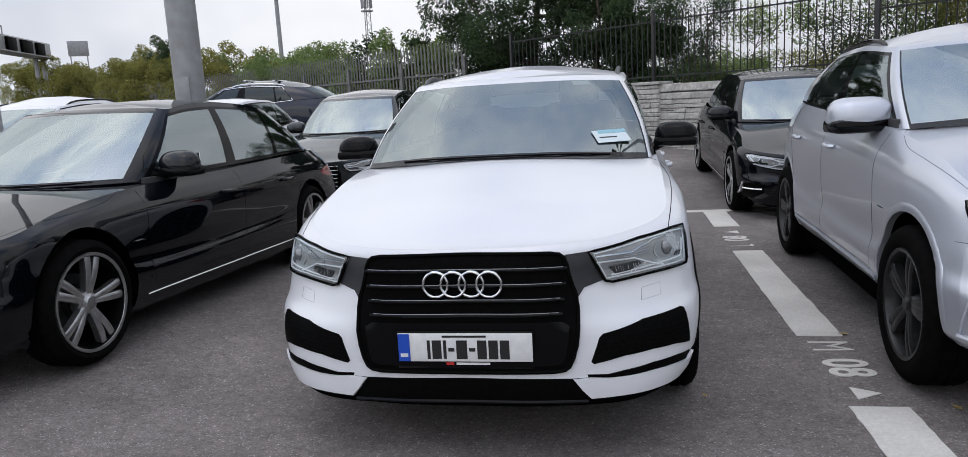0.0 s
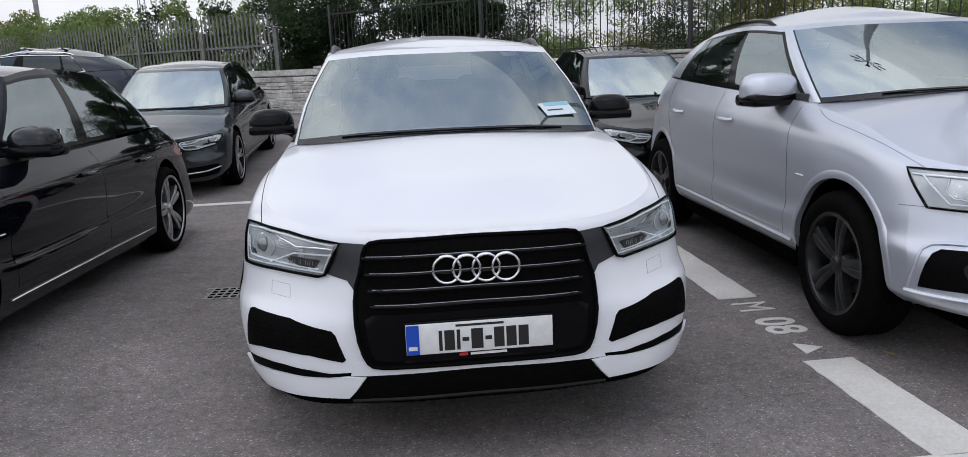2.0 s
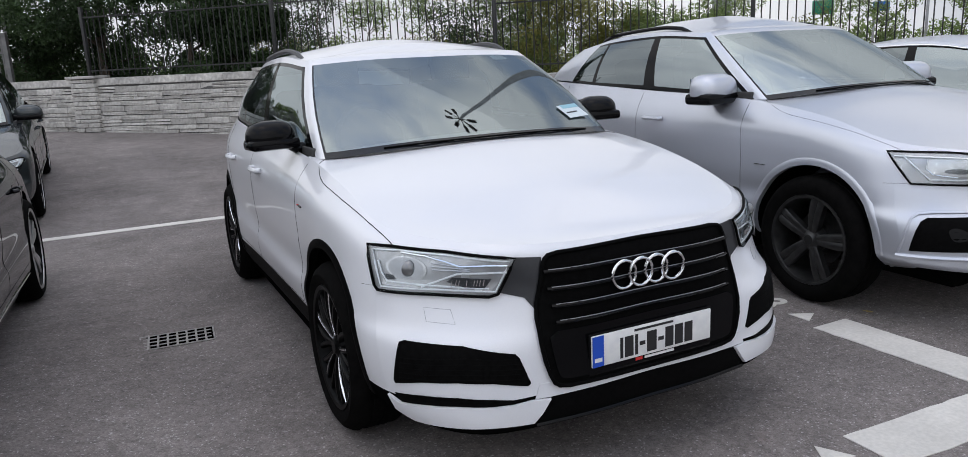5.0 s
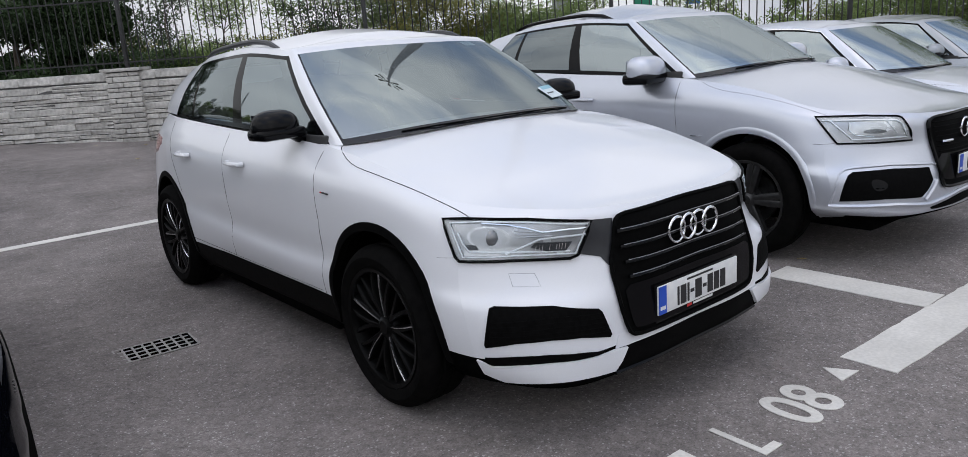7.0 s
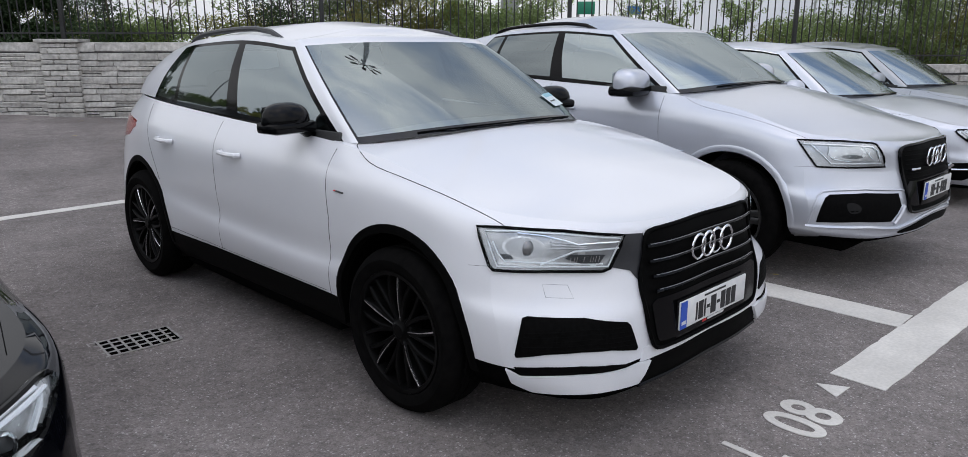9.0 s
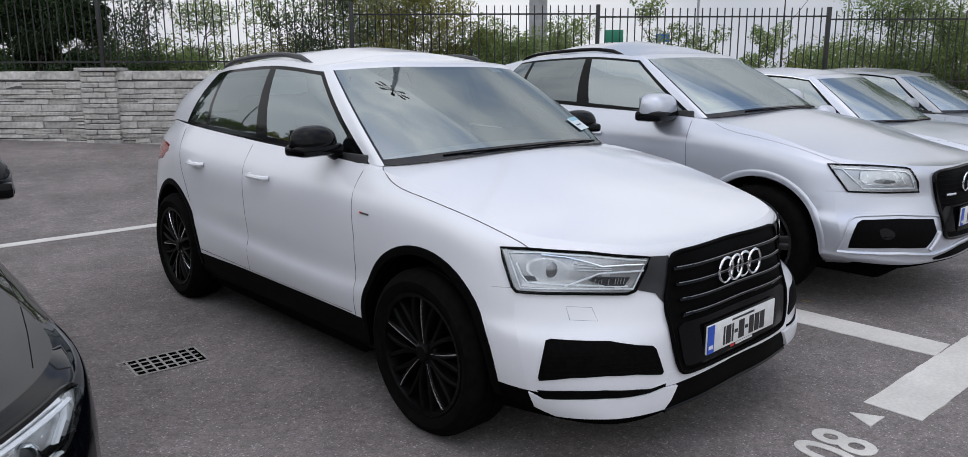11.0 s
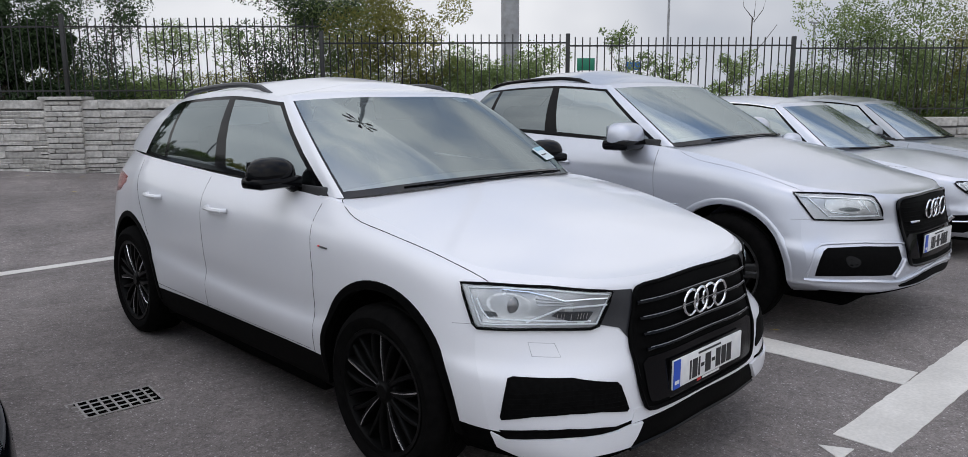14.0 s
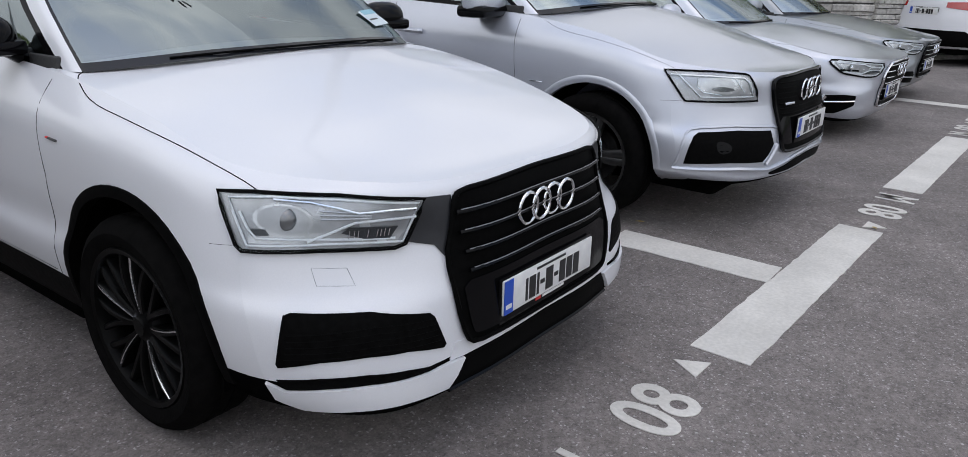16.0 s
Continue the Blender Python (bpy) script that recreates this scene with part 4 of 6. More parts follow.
def base_car(name, label, sh, coat, at, fine=1.0, glassy=None, wheels="twin", rim=None, sill=None, mirror=None, beads=None, handle=None, group=""):
    """Skin, cabin, wheels, mirrors and gaps, standing at a pose. Returns the car, its skin tree and its cabin tree."""
    car = tagged(new(name), label, "car", group)
    glassy = glassy or (SKYLITSCREEN, PRIVACY, TINT)
    skin = Skin(sh, fine)
    for (panel, side), (v, f, _) in skin.pieces().items():
        part(panel, mesh(panel, v, f), sill or coat if panel == "sill" else GRIME if panel in ("shaded_lip", "front_skirt") else coat, car)
    tree = skin.tree()
    top = cabin(car, sh, coat, glassy, fine, beads)
    seats(car, sh)
    wheel_set(car, sh, wheels, rim or ALLOY, fine > 0.6)
    mirrors(car, sh, mirror or coat, 1.15 if sh is BIG else 0.80 if sh is COMPACT else 1.0)
    part("underbody", box(sh.width - 0.56, sh.length - 0.4, 0.20, 0.04, (0, sh.length / 2, sh.wheel - 0.07)), GRIME, car)
    part("underbody_centre", box(sh.width - 0.14, sh.axles[1] - sh.axles[0] - 1.0, 0.10, 0.02, (0, sum(sh.axles) / 2, sh.wheel - 0.11)), GRIME, car)
    base = span(sh.belt[:3], [0, .25, .5, .75], False)
    for s in (1, -1):
        reach = [-.52, -.36, -.2, -.04, .08] if s < 0 else [.0, .15, .3, .45, .56]
        arm = []
        for x in reach:
            y, z = (float(np.interp(abs(x), base[:, 0], base[:, k])) for k in (1, 2))
            arm.append((x, y + 0.006, z + 0.014))
        part("wiper", mesh("wiper", *tube(arm, 0.0042, 6)), TRIM, car)
    ys = [sh.lines[3][5][1], sh.lines[3][6][1]]
    zb, zt = sh.lines[2][5][2], sh.lines[7][6][2]
    for s in (1, -1):
        seam(car, tree, [(ys[0] + .01, zb), (ys[0] - .01, (zb + zt) / 2), (ys[0] + .02, sh.lines[7][5][2] - .02)], "side", s)
        seam(car, tree, [(ys[1], zb), (ys[1], zt - .02)], "side", s)
        ra = sh.axles[1]
        seam(car, tree, [(ra - .33, sh.lines[3][7][2] + 0.12), (ra - .22, sh.lines[6][7][2] - .1), (ra - .12, sh.lines[7][7][2] - .03)], "side", s)
        seam(car, tree, [(ys[0] + .04, zb + .01), (ys[1], zb + .01)], "side", s)
        seam(car, tree, [(ys[1], zb + .01), (ra - .42, zb + .02)], "side", s)
        w = sh.lines[7][4][0] / .80
        edge = [(s * w * a, bend(b, sh.y_map)) for a, b in ((.786, .405), (.798, .49), (.812, .60), (.834, .89), (.828, 1.14), (.775, 1.30), (.715, 1.345))]
        fine_edge = span([(x, y, 0) for x, y in edge], [0, .25, .5, .75])
        seam(car, tree, [(q[0], q[1]) for q in fine_edge], "top", s, 0.0022 if sh is COMPACT else 0.0013)
    mid = sh.lines[6][6][2] - 0.02
    handles(car, tree, handle or coat, (ys[1] - 0.20, sh.axles[1] - 0.48), mid)
    car.matrix_world = at
    return car, tree, top


def roof_rails(car, sh, mat, bars=False):
    for s in (1, -1):
        pts = span([sh.roof[4], sh.roof[5], sh.roof[6], sh.roof[7]], [0, .25, .5, .75])
        pts = [(s * (q[0] - 0.035), q[1], q[2] + 0.022 + 0.010 * math.sin(math.pi * i / (len(pts) - 1))) for i, q in enumerate(pts)]
        a, b = pts[0], pts[-1]
        pts = [(a[0], a[1] - 0.12, a[2] - 0.045)] + pts + [(b[0], b[1] + 0.10, b[2] - 0.06)]
        part("roof_rail", mesh("roof_rail", *tube(pts, 0.0145, 8)), mat, car)
    if bars:
        for k in (5, 6):
            x, y, z = sh.roof[k]
            part("roof_bar", box(2 * x, 0.06, 0.03, 0.012, (0, y, z + 0.10)), CHROME, car)


def arch_band(car, tree, sh, ay, s, name, mat, section):
    """A band round a wheel arch; section gives its rings beyond the tyre and how far each stands off the skin."""
    v, f, n = [], [], len(section)
    for k in range(33):
        a = math.radians(-6 + 192 * k / 32)
        for rad, off in section:
            v.append(on_skin(tree, ay + (sh.wheel + rad) * math.cos(a), sh.wheel + .005 + (sh.wheel + rad) * math.sin(a), "side", off, s))
    for k in range(32):
        for q in range(n - 1):
            f.append((k * n + q, k * n + q + 1, k * n + n + q + 1, k * n + n + q))
    part(name, mesh(name, v, f), mat, car)


def slats(parent, tree, zs, half, off, radius, mat, flat=0.6):
    for z in zs:
        w = half(z)
        pts = [(-w + 2 * w * k / 16, z) for k in range(17)]
        part("slat", mesh("slat", *tube([on_skin(tree, a, b, "front", off) for a, b in pts], radius, 6, flat)), mat, parent)


def mirrored(half):
    return half + [(-a, b) for a, b in reversed(half) if a > 0]


def round_of(x, z, a, b, n=20):
    return [(x + a * math.cos(2 * math.pi * k / n), z + b * math.sin(2 * math.pi * k / n)) for k in range(n)]


# ---- the white compact sport utility car ----
def white_car():
    sh = COMPACT
    car, tree, top = base_car("sport_utility_car", "white compact sport utility car with gloss black grille and wheels", sh, WHITE, pose(0, 0, 0), 1.3, wheels="mesh", rim=BLACKALLOY, sill=TRIM, mirror=GLOSSBLACK, glassy=(SCREEN, PRIVACY, TINT))
    grille_outline = mirrored([(0, .820), (.360, .816), (.388, .794), (.402, .72), (.430, .642), (.430, .50), (.402, .40), (.370, .376), (0, .372)])
    grille = part("grille", mesh("grille", *patch(tree, grille_outline, "front", 0.010, 0.02, 4)), TRIM, car, "gloss black hexagonal grille")
    part("grille_frame", mesh("grille_frame", *edging(tree, grille_outline, "front", 0.012, 0.008)), TRIM, grille)
    slats(grille, tree, (.762, .704, .648, .595), lambda z: 0.375 + (z - .6) * 0.12, 0.022, 0.0075, GLOSSBLACK, 1.0)
    # thin paler bars put the highlight along each slat in as colour
    slats(grille, tree, (.7675, .7095, .6535, .6005), lambda z: 0.36 + (z - .6) * 0.12, 0.0255, 0.0021, SLATGLINT, 1.0)
    part("plate_panel", mesh("plate_panel", *patch(tree, mirrored([(0, .565), (.40, .565), (.395, .50), (.38, .42), (.36, .40), (0, .396)]), "front", 0.016, 0.006, 3)), GLOSSBLACK, grille)
    emblem(grille, tree, .715, 1.0, 0.034)
    plate(car, tree, .475, 0.026)
    for s in (1, -1):
        def mine(pts):
            return pts if s > 0 else flip(pts)
        wing = [(.470, .812), (.385, .806), (.388, .76), (.402, .70), (.428, .642), (.452, .678), (.530, .700), (.503, .75)]
        part("grille_wing", mesh("grille_wing", *patch(tree, mine(wing), "front", 0.004, 0.008, 3, s, 0)), WINGGREY, car)
        vent = [(.832, .549), (.818, .555), (.67, .546), (.519, .510), (.506, .496), (.474, .406), (.484, .398), (.60, .424), (.70, .431), (.79, .425), (.853, .405), (.856, .416)]
        v = part("bumper_vent", mesh("bumper_vent", *patch(tree, mine(vent), "front", 0.004, 0.010, 4, s, 0)), TRIM, car, "black mesh bumper vent")
        for k in range(5):
            z = .425 + .017 * k
            a, b = .482 + max(0, (z - .40)) * 0.33, .846 - max(0, z - .42) * .12
            part("vent_slat", mesh("vent_slat", *bead(tree, [(s * a, z), (s * (a + b) / 2, z + .016), (s * b, z + .006)], "front", 0.002, 0.0028, s)), TRIM, v)
        slot = [(.853, .366), (.79, .377), (.704, .379), (.60, .368), (.51, .352), (.538, .345), (.61, .347), (.705, .351), (.78, .347), (.838, .337)]
        part("bumper_slot", mesh("bumper_slot", *patch(tree, mine(slot), "front", 0.004, 0.010, 2, s, 0)), TRIM, car, "black slot under the vent")
        low_blade = [(.864, .356), (.85, .345), (.838, .334), (.78, .344), (.705, .348), (.61, .344), (.538, .342), (.47, .346), (.405, .340), (.437, .296), (.466, .264), (.60, .272), (.72, .274), (.80, .271), (.842, .300)]
        part("lower_blade", mesh("lower_blade", *patch(tree, mine(low_blade), "front", 0.014, 0.025, 3, s, 0)), WHITE, car, "white lower bumper blade")
        jet = [(.743, .654), (.671, .647), (.668, .603), (.745, .610)]
        part("washer_flap", mesh("washer_flap", *edging(tree, mine(jet), "front", -0.0004, 0.0011, s, 0)), GREYPAINT, car)
        seam(car, tree, [(.405, .712), (.50, .706)], "side", s, 0.001)
        for ay in sh.axles:
            arch_band(car, tree, sh, ay, s, "arch_trim", TRIM, ((.055, -.03), (.057, .004), (.075, .007), (.092, .004), (.094, -.004)))
        part("door_badge", mesh("door_badge", *bead(tree, [(1.24, .865), (1.29, .867)], "side", 0.003, 0.0055, s, 0.6)), INK, car)
        part("badge_tip", mesh("badge_tip", *bead(tree, [(1.294, .867), (1.306, .868)], "side", 0.003, 0.0055, s, 0.6)), REDINK, car)
        wrap = [(3.97, .915), (4.10, .89), (4.13, .99), (3.98, 1.0)]
        part("tail_light", mesh("tail_light", *patch(tree, wrap, "side", 0.005, 0.01, 2, s, 0)), REDLAMP, car)
        tail = [(.52, .86), (.84, .87), (.86, .99), (.80, 1.02), (.55, 1.0)]
        part("tail_light", mesh("tail_light", *patch(tree, tail if s > 0 else flip(tail), "back", 0.006, 0.012, 3, s)), REDLAMP, car)
    inner = [
        ("lamp_floor", "fill", REFLECTOR, 0.008, 0, [(.833, .722), (.715, .715), (.548, .705), (.522, .735), (.735, .745), (.826, .75)]),
        ("light_guide", "ring", LAMPWHITE, 0.011, 0.0034, [(.832, .832), (.767, .836), (.657, .827), (.486, .802), (.533, .704), (.70, .714), (.836, .716)]),
        ("light_guide", "bead", LAMPWHITE, 0.011, 0.0036, [(.828, .80), (.826, .76), (.818, .735), (.72, .728), (.55, .715)]),
        ("lens_ring", "fill", REFLECTOR, 0.0105, 0.004, round_of(.764, .779, .050, .041)),
        ("lens_bowl", "fill", LAMPGREY, 0.0115, 0.004, round_of(.764, .779, .044, .036)),
        ("lamp_lens", "dome", LAMPLENS, 0.012, 0.018, [(.764, .779), (.034, .029)]),
        ("lamp_trough", "fill", LAMPDARK, 0.012, 0.003, [(.826, .758), (.800, .757), (.797, .742), (.824, .741)]),
        ("light_guide", "bead", LAMPWHITE, 0.013, 0.0036, [(.734, .723), (.69, .742), (.636, .766), (.57, .768), (.497, .768)]),
        ("light_guide", "bead", CHROME, 0.011, 0.0036, [(.768, .830), (.71, .822), (.663, .806), (.626, .790), (.55, .792), (.494, .789)]),
        ("indicator_strip", "fill", LAMPDARK, 0.014, 0.004, [(.665, .741), (.648, .755), (.542, .748), (.562, .718), (.62, .722)]),
    ] + [("indicator_rib", "bead", CHROME, 0.0175, 0.0016, [(x, .727), (x - .004, .7465)]) for x in (.652, .641, .633, .612, .592, .584, .576, .566)] + [
        ("reflector_step", "bead", LAMPGREY, 0.008, 0.003, [(.70, .80 - k * .011), (.60, .786 - k * .006)]) for k in range(3)
    ]
    headlamps(car, tree, [(.840, .845), (.79, .846), (.653, .837), (.468, .811), (.501, .747), (.527, .696), (.554, .688), (.715, .699), (.846, .702), (.851, .716)], inner, 0.0055, sharp=0)
    low = mirrored([(0, .345), (.404, .341), (.437, .294), (.455, .25), (0, .25)])
    part("lower_intake", mesh("lower_intake", *patch(tree, low, "front", 0.004, 0.010, 3, 1, 0)), TRIM, car, "black lower intake")
    part("bumper_bridge", mesh("bumper_bridge", *patch(tree, mirrored([(0, .395), (.445, .395), (.462, .347), (.404, .344), (0, .348)]), "front", 0.003, 0.006, 3, 1, 0)), WHITE, car)
    part("splitter", mesh("splitter", *bead(tree, [(-.46, .250), (-.2, .250), (.2, .250), (.46, .250)], "front", 0.004, 0.010, 1, 0.8)), GLOSSBLACK, car)
    roof_rails(car, sh, WINGGREY)
    # papers on the windscreen
    for name, w, h, mat, x, z, off in (("windscreen_notice", 0.19, 0.10, NOTICE, .565, 1.165, .007), ("notice_heading", 0.16, 0.028, PAPERBLUE, .565, 1.187, .0085), ("notice_text", 0.10, 0.008, INK, .55, 1.160, .0085), ("corner_sticker", 0.10, 0.05, PAPER, .40, 1.465, -.006)):
        hit, n, _, _ = top.ray_cast(Vector((x, -1, z)), Vector((0, 1, 0)))
        n = -n if n[1] > 0 else n
        across = Vector((0, 0, 1)).cross(n).normalized()
        across = -across if across[0] < 0 else across
        m = Matrix((across, n.cross(across), n)).transposed().to_4x4()
        part(name, box(w, h, 0.0015), mat, car, m=Matrix.Translation(hit + n * off) @ m)
    return car, tree, top


# ---- the silver large sport utility car ----
def silver_suv():
    sh = BIG
    car, tree, top = base_car("large_sport_utility_car", "silver sport utility car with dark alloy wheels and roof rails", sh, SILVER, pose(2.79, 0.025, 0, 0, 0, -1.4), 1.1, wheels="tall", rim=DARKALLOY, mirror=SILVER)
    o = mirrored([(0, .864), (.36, .860), (.415, .849), (.438, .825), (.424, .717), (.392, .475), (.37, .452), (0, .446)])
    grille = part("grille", mesh("grille", *patch(tree, o, "front", 0.010, 0.02, 4)), TRIM, car, "black grille in a thin chrome frame")
    part("grille_frame", mesh("grille_frame", *edging(tree, o, "front", 0.014, 0.010)), GLOSSBLACK, grille)
    slats(grille, tree, [.66 + .028 * k for k in range(7)], lambda z: 0.375 + (z - .6) * 0.12, 0.012, 0.003, TRIM, 1.0)
    part("plate_panel", mesh("plate_panel", *patch(tree, mirrored([(0, .645), (.40, .645), (.385, .52), (.365, .49), (0, .48)]), "front", 0.014, 0.006, 3)), GLOSSBLACK, grille)
    emblem(grille, tree, .775, 1.15, 0.028)
    part("grille_badge", mesh("grille_badge", *bead(tree, [(-.36, .715), (-.27, .715)], "front", 0.02, 0.008)), CHROME, grille)
    plate(car, tree, .573, 0.026, dealer=False)
    for s in (1, -1):
        def mine(pts):
            return pts if s > 0 else flip(pts)
        vent = [(.835, .584), (.66, .590), (.466, .578), (.455, .504), (.50, .455), (.553, .416), (.75, .425), (.896, .416), (.894, .46), (.884, .52), (.862, .566)]
        v = part("bumper_vent", mesh("bumper_vent", *patch(tree, mine(vent), "front", 0.004, 0.010, 4, s, 0)), TRIM, car, "black bumper vent")
        part("vent_frame", mesh("vent_frame", *bead(tree, mine([(.912, .40), (.911, .46), (.902, .525), (.880, .578), (.852, .599), (.81, .607), (.66, .612), (.44, .597), (.415, .59)]), "front", 0.003, 0.007, s)), SILVER, v)
        fog = [(.80, .53), (.77, .545), (.73, .52), (.74, .48), (.79, .47)]
        part("fog_lamp", mesh("fog_lamp", *patch(tree, mine(fog), "front", 0.004, 0.002, 2, s, 2)), GLOSSBLACK, v, "dark fog lamp")
        part("splitter_line", mesh("splitter_line", *bead(tree, mine([(0, .415), (.22, .408), (.40, .38), (.50, .368), (.70, .39), (.912, .387)]), "front", 0.004, 0.012, s)), SILVER, car)
        part("vent_foot", mesh("vent_foot", *bead(tree, mine([(.43, .50), (.47, .455), (.53, .40)]), "front", 0.004, 0.014, s)), SILVER, v)
        seam(car, tree, [(.37, .745), (.47, .74)], "side", s, 0.002)
        for ay in sh.axles:
            arch_band(car, tree, sh, ay, s, "arch_flare", SILVER, ((.055, -.03), (.057, .0), (.075, .003), (.094, .003), (.102, -.003)))
        part("door_badge", mesh("door_badge", *bead(tree, [(1.22, .76), (1.31, .76)], "side", 0.004, 0.006, s, 0.6)), CHROME, car)
        part("side_moulding", mesh("side_moulding", *bead(tree, [(1.35, .375), (2.4, .385), (3.2, .40)], "side", 0.004, 0.014, s)), SILVER, car)
        tail = [(.55, .90), (.86, .91), (.88, 1.03), (.82, 1.06), (.58, 1.04)]
        part("tail_light", mesh("tail_light", *patch(tree, tail if s > 0 else flip(tail), "back", 0.006, 0.012, 3, s)), REDLAMP, car)
    inner = [
        ("light_guide", "ring", LAMPWHITE, 0.011, 0.005, [(.853, .878), (.832, .876), (.806, .80), (.786, .764), (.68, .762), (.548, .764), (.575, .84), (.596, .862), (.72, .872)]),
        ("lamp_bowl", "fill", REFLECTOR, 0.010, 0.004, [(.777, .863), (.795, .80), (.683, .778), (.56, .780), (.60, .85), (.649, .865)]),
        ("lens_ring", "bead", CHROME, 0.013, 0.003, [(.775, .865), (.792, .82), (.775, .79), (.70, .776)]),
        ("lamp_lens", "soft", LAMPLENS, 0.013, 0.004, [(.74, .812), (.70, .82), (.655, .81), (.64, .798), (.69, .790), (.74, .798)]),
        ("light_guide", "bead", LAMPWHITE, 0.013, 0.003, [(.64, .865), (.62, .82), (.60, .79)]),
    ]
    headlamps(car, tree, [(.856, .900), (.70, .896), (.576, .884), (.562, .876), (.535, .80), (.524, .740), (.68, .738), (.842, .745)], inner, 0.0055, sharp=0)
    low = mirrored([(0, .392), (.21, .386), (.38, .358), (.49, .346), (.46, .328), (.30, .33), (0, .345)])
    part("lower_intake", mesh("lower_intake", *patch(tree, low, "front", 0.004, 0.006, 3)), TRIM, car)
    roof_rails(car, sh, GLOSSBLACK)
    a = sh.belt[2]
    part("windscreen_notice", box(0.15, 0.09, 0.002), PAPER, car, m=pose(.42, a[1] + .72, a[2] + .36, 38, 0, 0))
    return car


def saloon_front(car, tree, sh, style="open", lamps="clear"):
    """Grille, lamps, vents and plate of a saloon."""
    o = mirrored([(0, .685), (.30, .683), (.345, .66), (.40, .58), (.375, .34), (.34, .285), (0, .275)])
    grille = part("grille", mesh("grille", *patch(tree, o, "front", 0.010, 0.02, 4)), TRIM, car)
    part("grille_frame", mesh("grille_frame", *edging(tree, o, "front", 0.014, 0.011)), CHROME if style == "chrome" else GLOSSBLACK, grille)
    slats(grille, tree, [.34 + .052 * k for k in range(7)], lambda z: 0.33 + (z - .34) * 0.16, 0.016, 0.007, CHROME if style == "chrome" else ALLOY, 0.7)
    emblem(grille, tree, .60, 0.95, 0.03)
    plate(car, tree, .42, 0.03, dealer=False)
    for s in (1, -1):
        vent = [(.72, .325), (.715, .41), (.80, .42), (.895, .412), (.893, .25), (.80, .25)] if style == 'chrome' else [(.46, .235), (.47, .33), (.52, .37), (.80, .385), (.84, .35), (.80, .26)]
        v = part("bumper_vent", mesh("bumper_vent", *patch(tree, vent if s > 0 else flip(vent), "front", 0.003, 0.006, 4, s, 0)), TRIM, car)
        part("vent_blade", mesh("vent_blade", *bead(tree, [(s * .73, .365), (s * .80, .36), (s * .88, .355)] if style == 'chrome' else [(s * .48, .30), (s * .70, .315), (s * .83, .345)], "front", 0.01, 0.008, s)), CHROME if style == "chrome" else ALLOY, v)
        if style == "chrome":
            part("vent_fin", mesh("vent_fin", *bead(tree, [(s * .885, .255), (s * .892, .33), (s * .885, .41)], "front", 0.004, 0.022, s)), CHROME, v)
        tail = [(.50, .70), (.86, .715), (.87, .80), (.80, .83), (.52, .815)]
        part("tail_light", mesh("tail_light", *patch(tree, tail if s > 0 else flip(tail), "back", 0.006, 0.012, 3, s)), REDLAMP, car)
    headlamps(car, tree, [(.42, .672), (.62, .690), (.84, .715), (.868, .695), (.80, .60), (.58, .560), (.47, .575)], dark=lamps == "dark")


def saloon(label, coat, at, fine=0.8, style="open", lamps="clear", beads=None, notice=True, rim=None, glassy=None, shape=SALOON, name="saloon_car"):
    car, tree, top = base_car(name, label, shape, coat, at, fine, wheels="twin", rim=rim or ALLOY, beads=beads, glassy=glassy)
    saloon_front(car, tree, shape, style, lamps)
    plate(car, tree, .55, 0.01, back=True, dealer=False)
    for s in (1, -1):
        part("sill_strip", mesh("sill_strip", *bead(tree, [(1.42, .262), (2.4, .262), (3.38, .268)], "side", 0.004, 0.005, s)), CHROME, car)
        part("door_badge", mesh("door_badge", *bead(tree, [(1.33, .60), (1.42, .60)], "side", 0.004, 0.007, s, 0.6)), CHROME, car)
    if notice:
        a = shape.belt[2]
        part("windscreen_notice", box(0.20, 0.07, 0.002), PAPER, car, m=pose(.40, a[1] - .02, a[2] + .055, 24, 0, 0))
    return car, tree


# ---- ground and markings ----
def ease(t):
    t = min(1.0, max(0.0, t))
    return t * t * (3 - 2 * t)


def ground_z(x, y):
    """The asphalt dips to the drain and climbs gently to the boundary wall."""
    back = 0.30 * min(2.0, max(0.0, (y - 6.0) / 6.3)) * ease((y - 6.0) / 1.5)
    left = 0.10 * ease((-1.75 - x) / 0.45) * (1 - ease((y - 1.0) / 4.2)) * ease((y + 3.0) / 1.5)
    return back + left


v, f = [], []
xs = [-2500, -400, -80, -40, -24] + [-16 + .5 * k for k in range(65)] + [24, 40, 80, 400, 2500]
for y in xs:
    for x in xs:
        v.append((x, y, ground_z(x, y)))
n = len(xs)
f = [(j * n + i, j * n + i + 1, (j + 1) * n + i + 1, (j + 1) * n + i) for j in range(n - 1) for i in range(n - 1)]
tagged(part("ground", mesh("ground", v, f), ASPHALT), "worn grey asphalt of an open car park", "ground", kind="structure")


def standing(x, y, turn, sh):
    """The pose of a car whose nose is at (x, y), with its wheels on the asphalt."""
    c, s = math.cos(radians(turn)), math.sin(radians(turn))
    za, zb = (ground_z(x - s * a, y + c * a) for a in sh.axles)
    tilt = math.atan2(zb - za, sh.axles[1] - sh.axles[0])
    return pose(x, y, za - math.sin(tilt) * sh.axles[0], 0, 0, turn) @ pose(0, 0, 0, math.degrees(tilt))


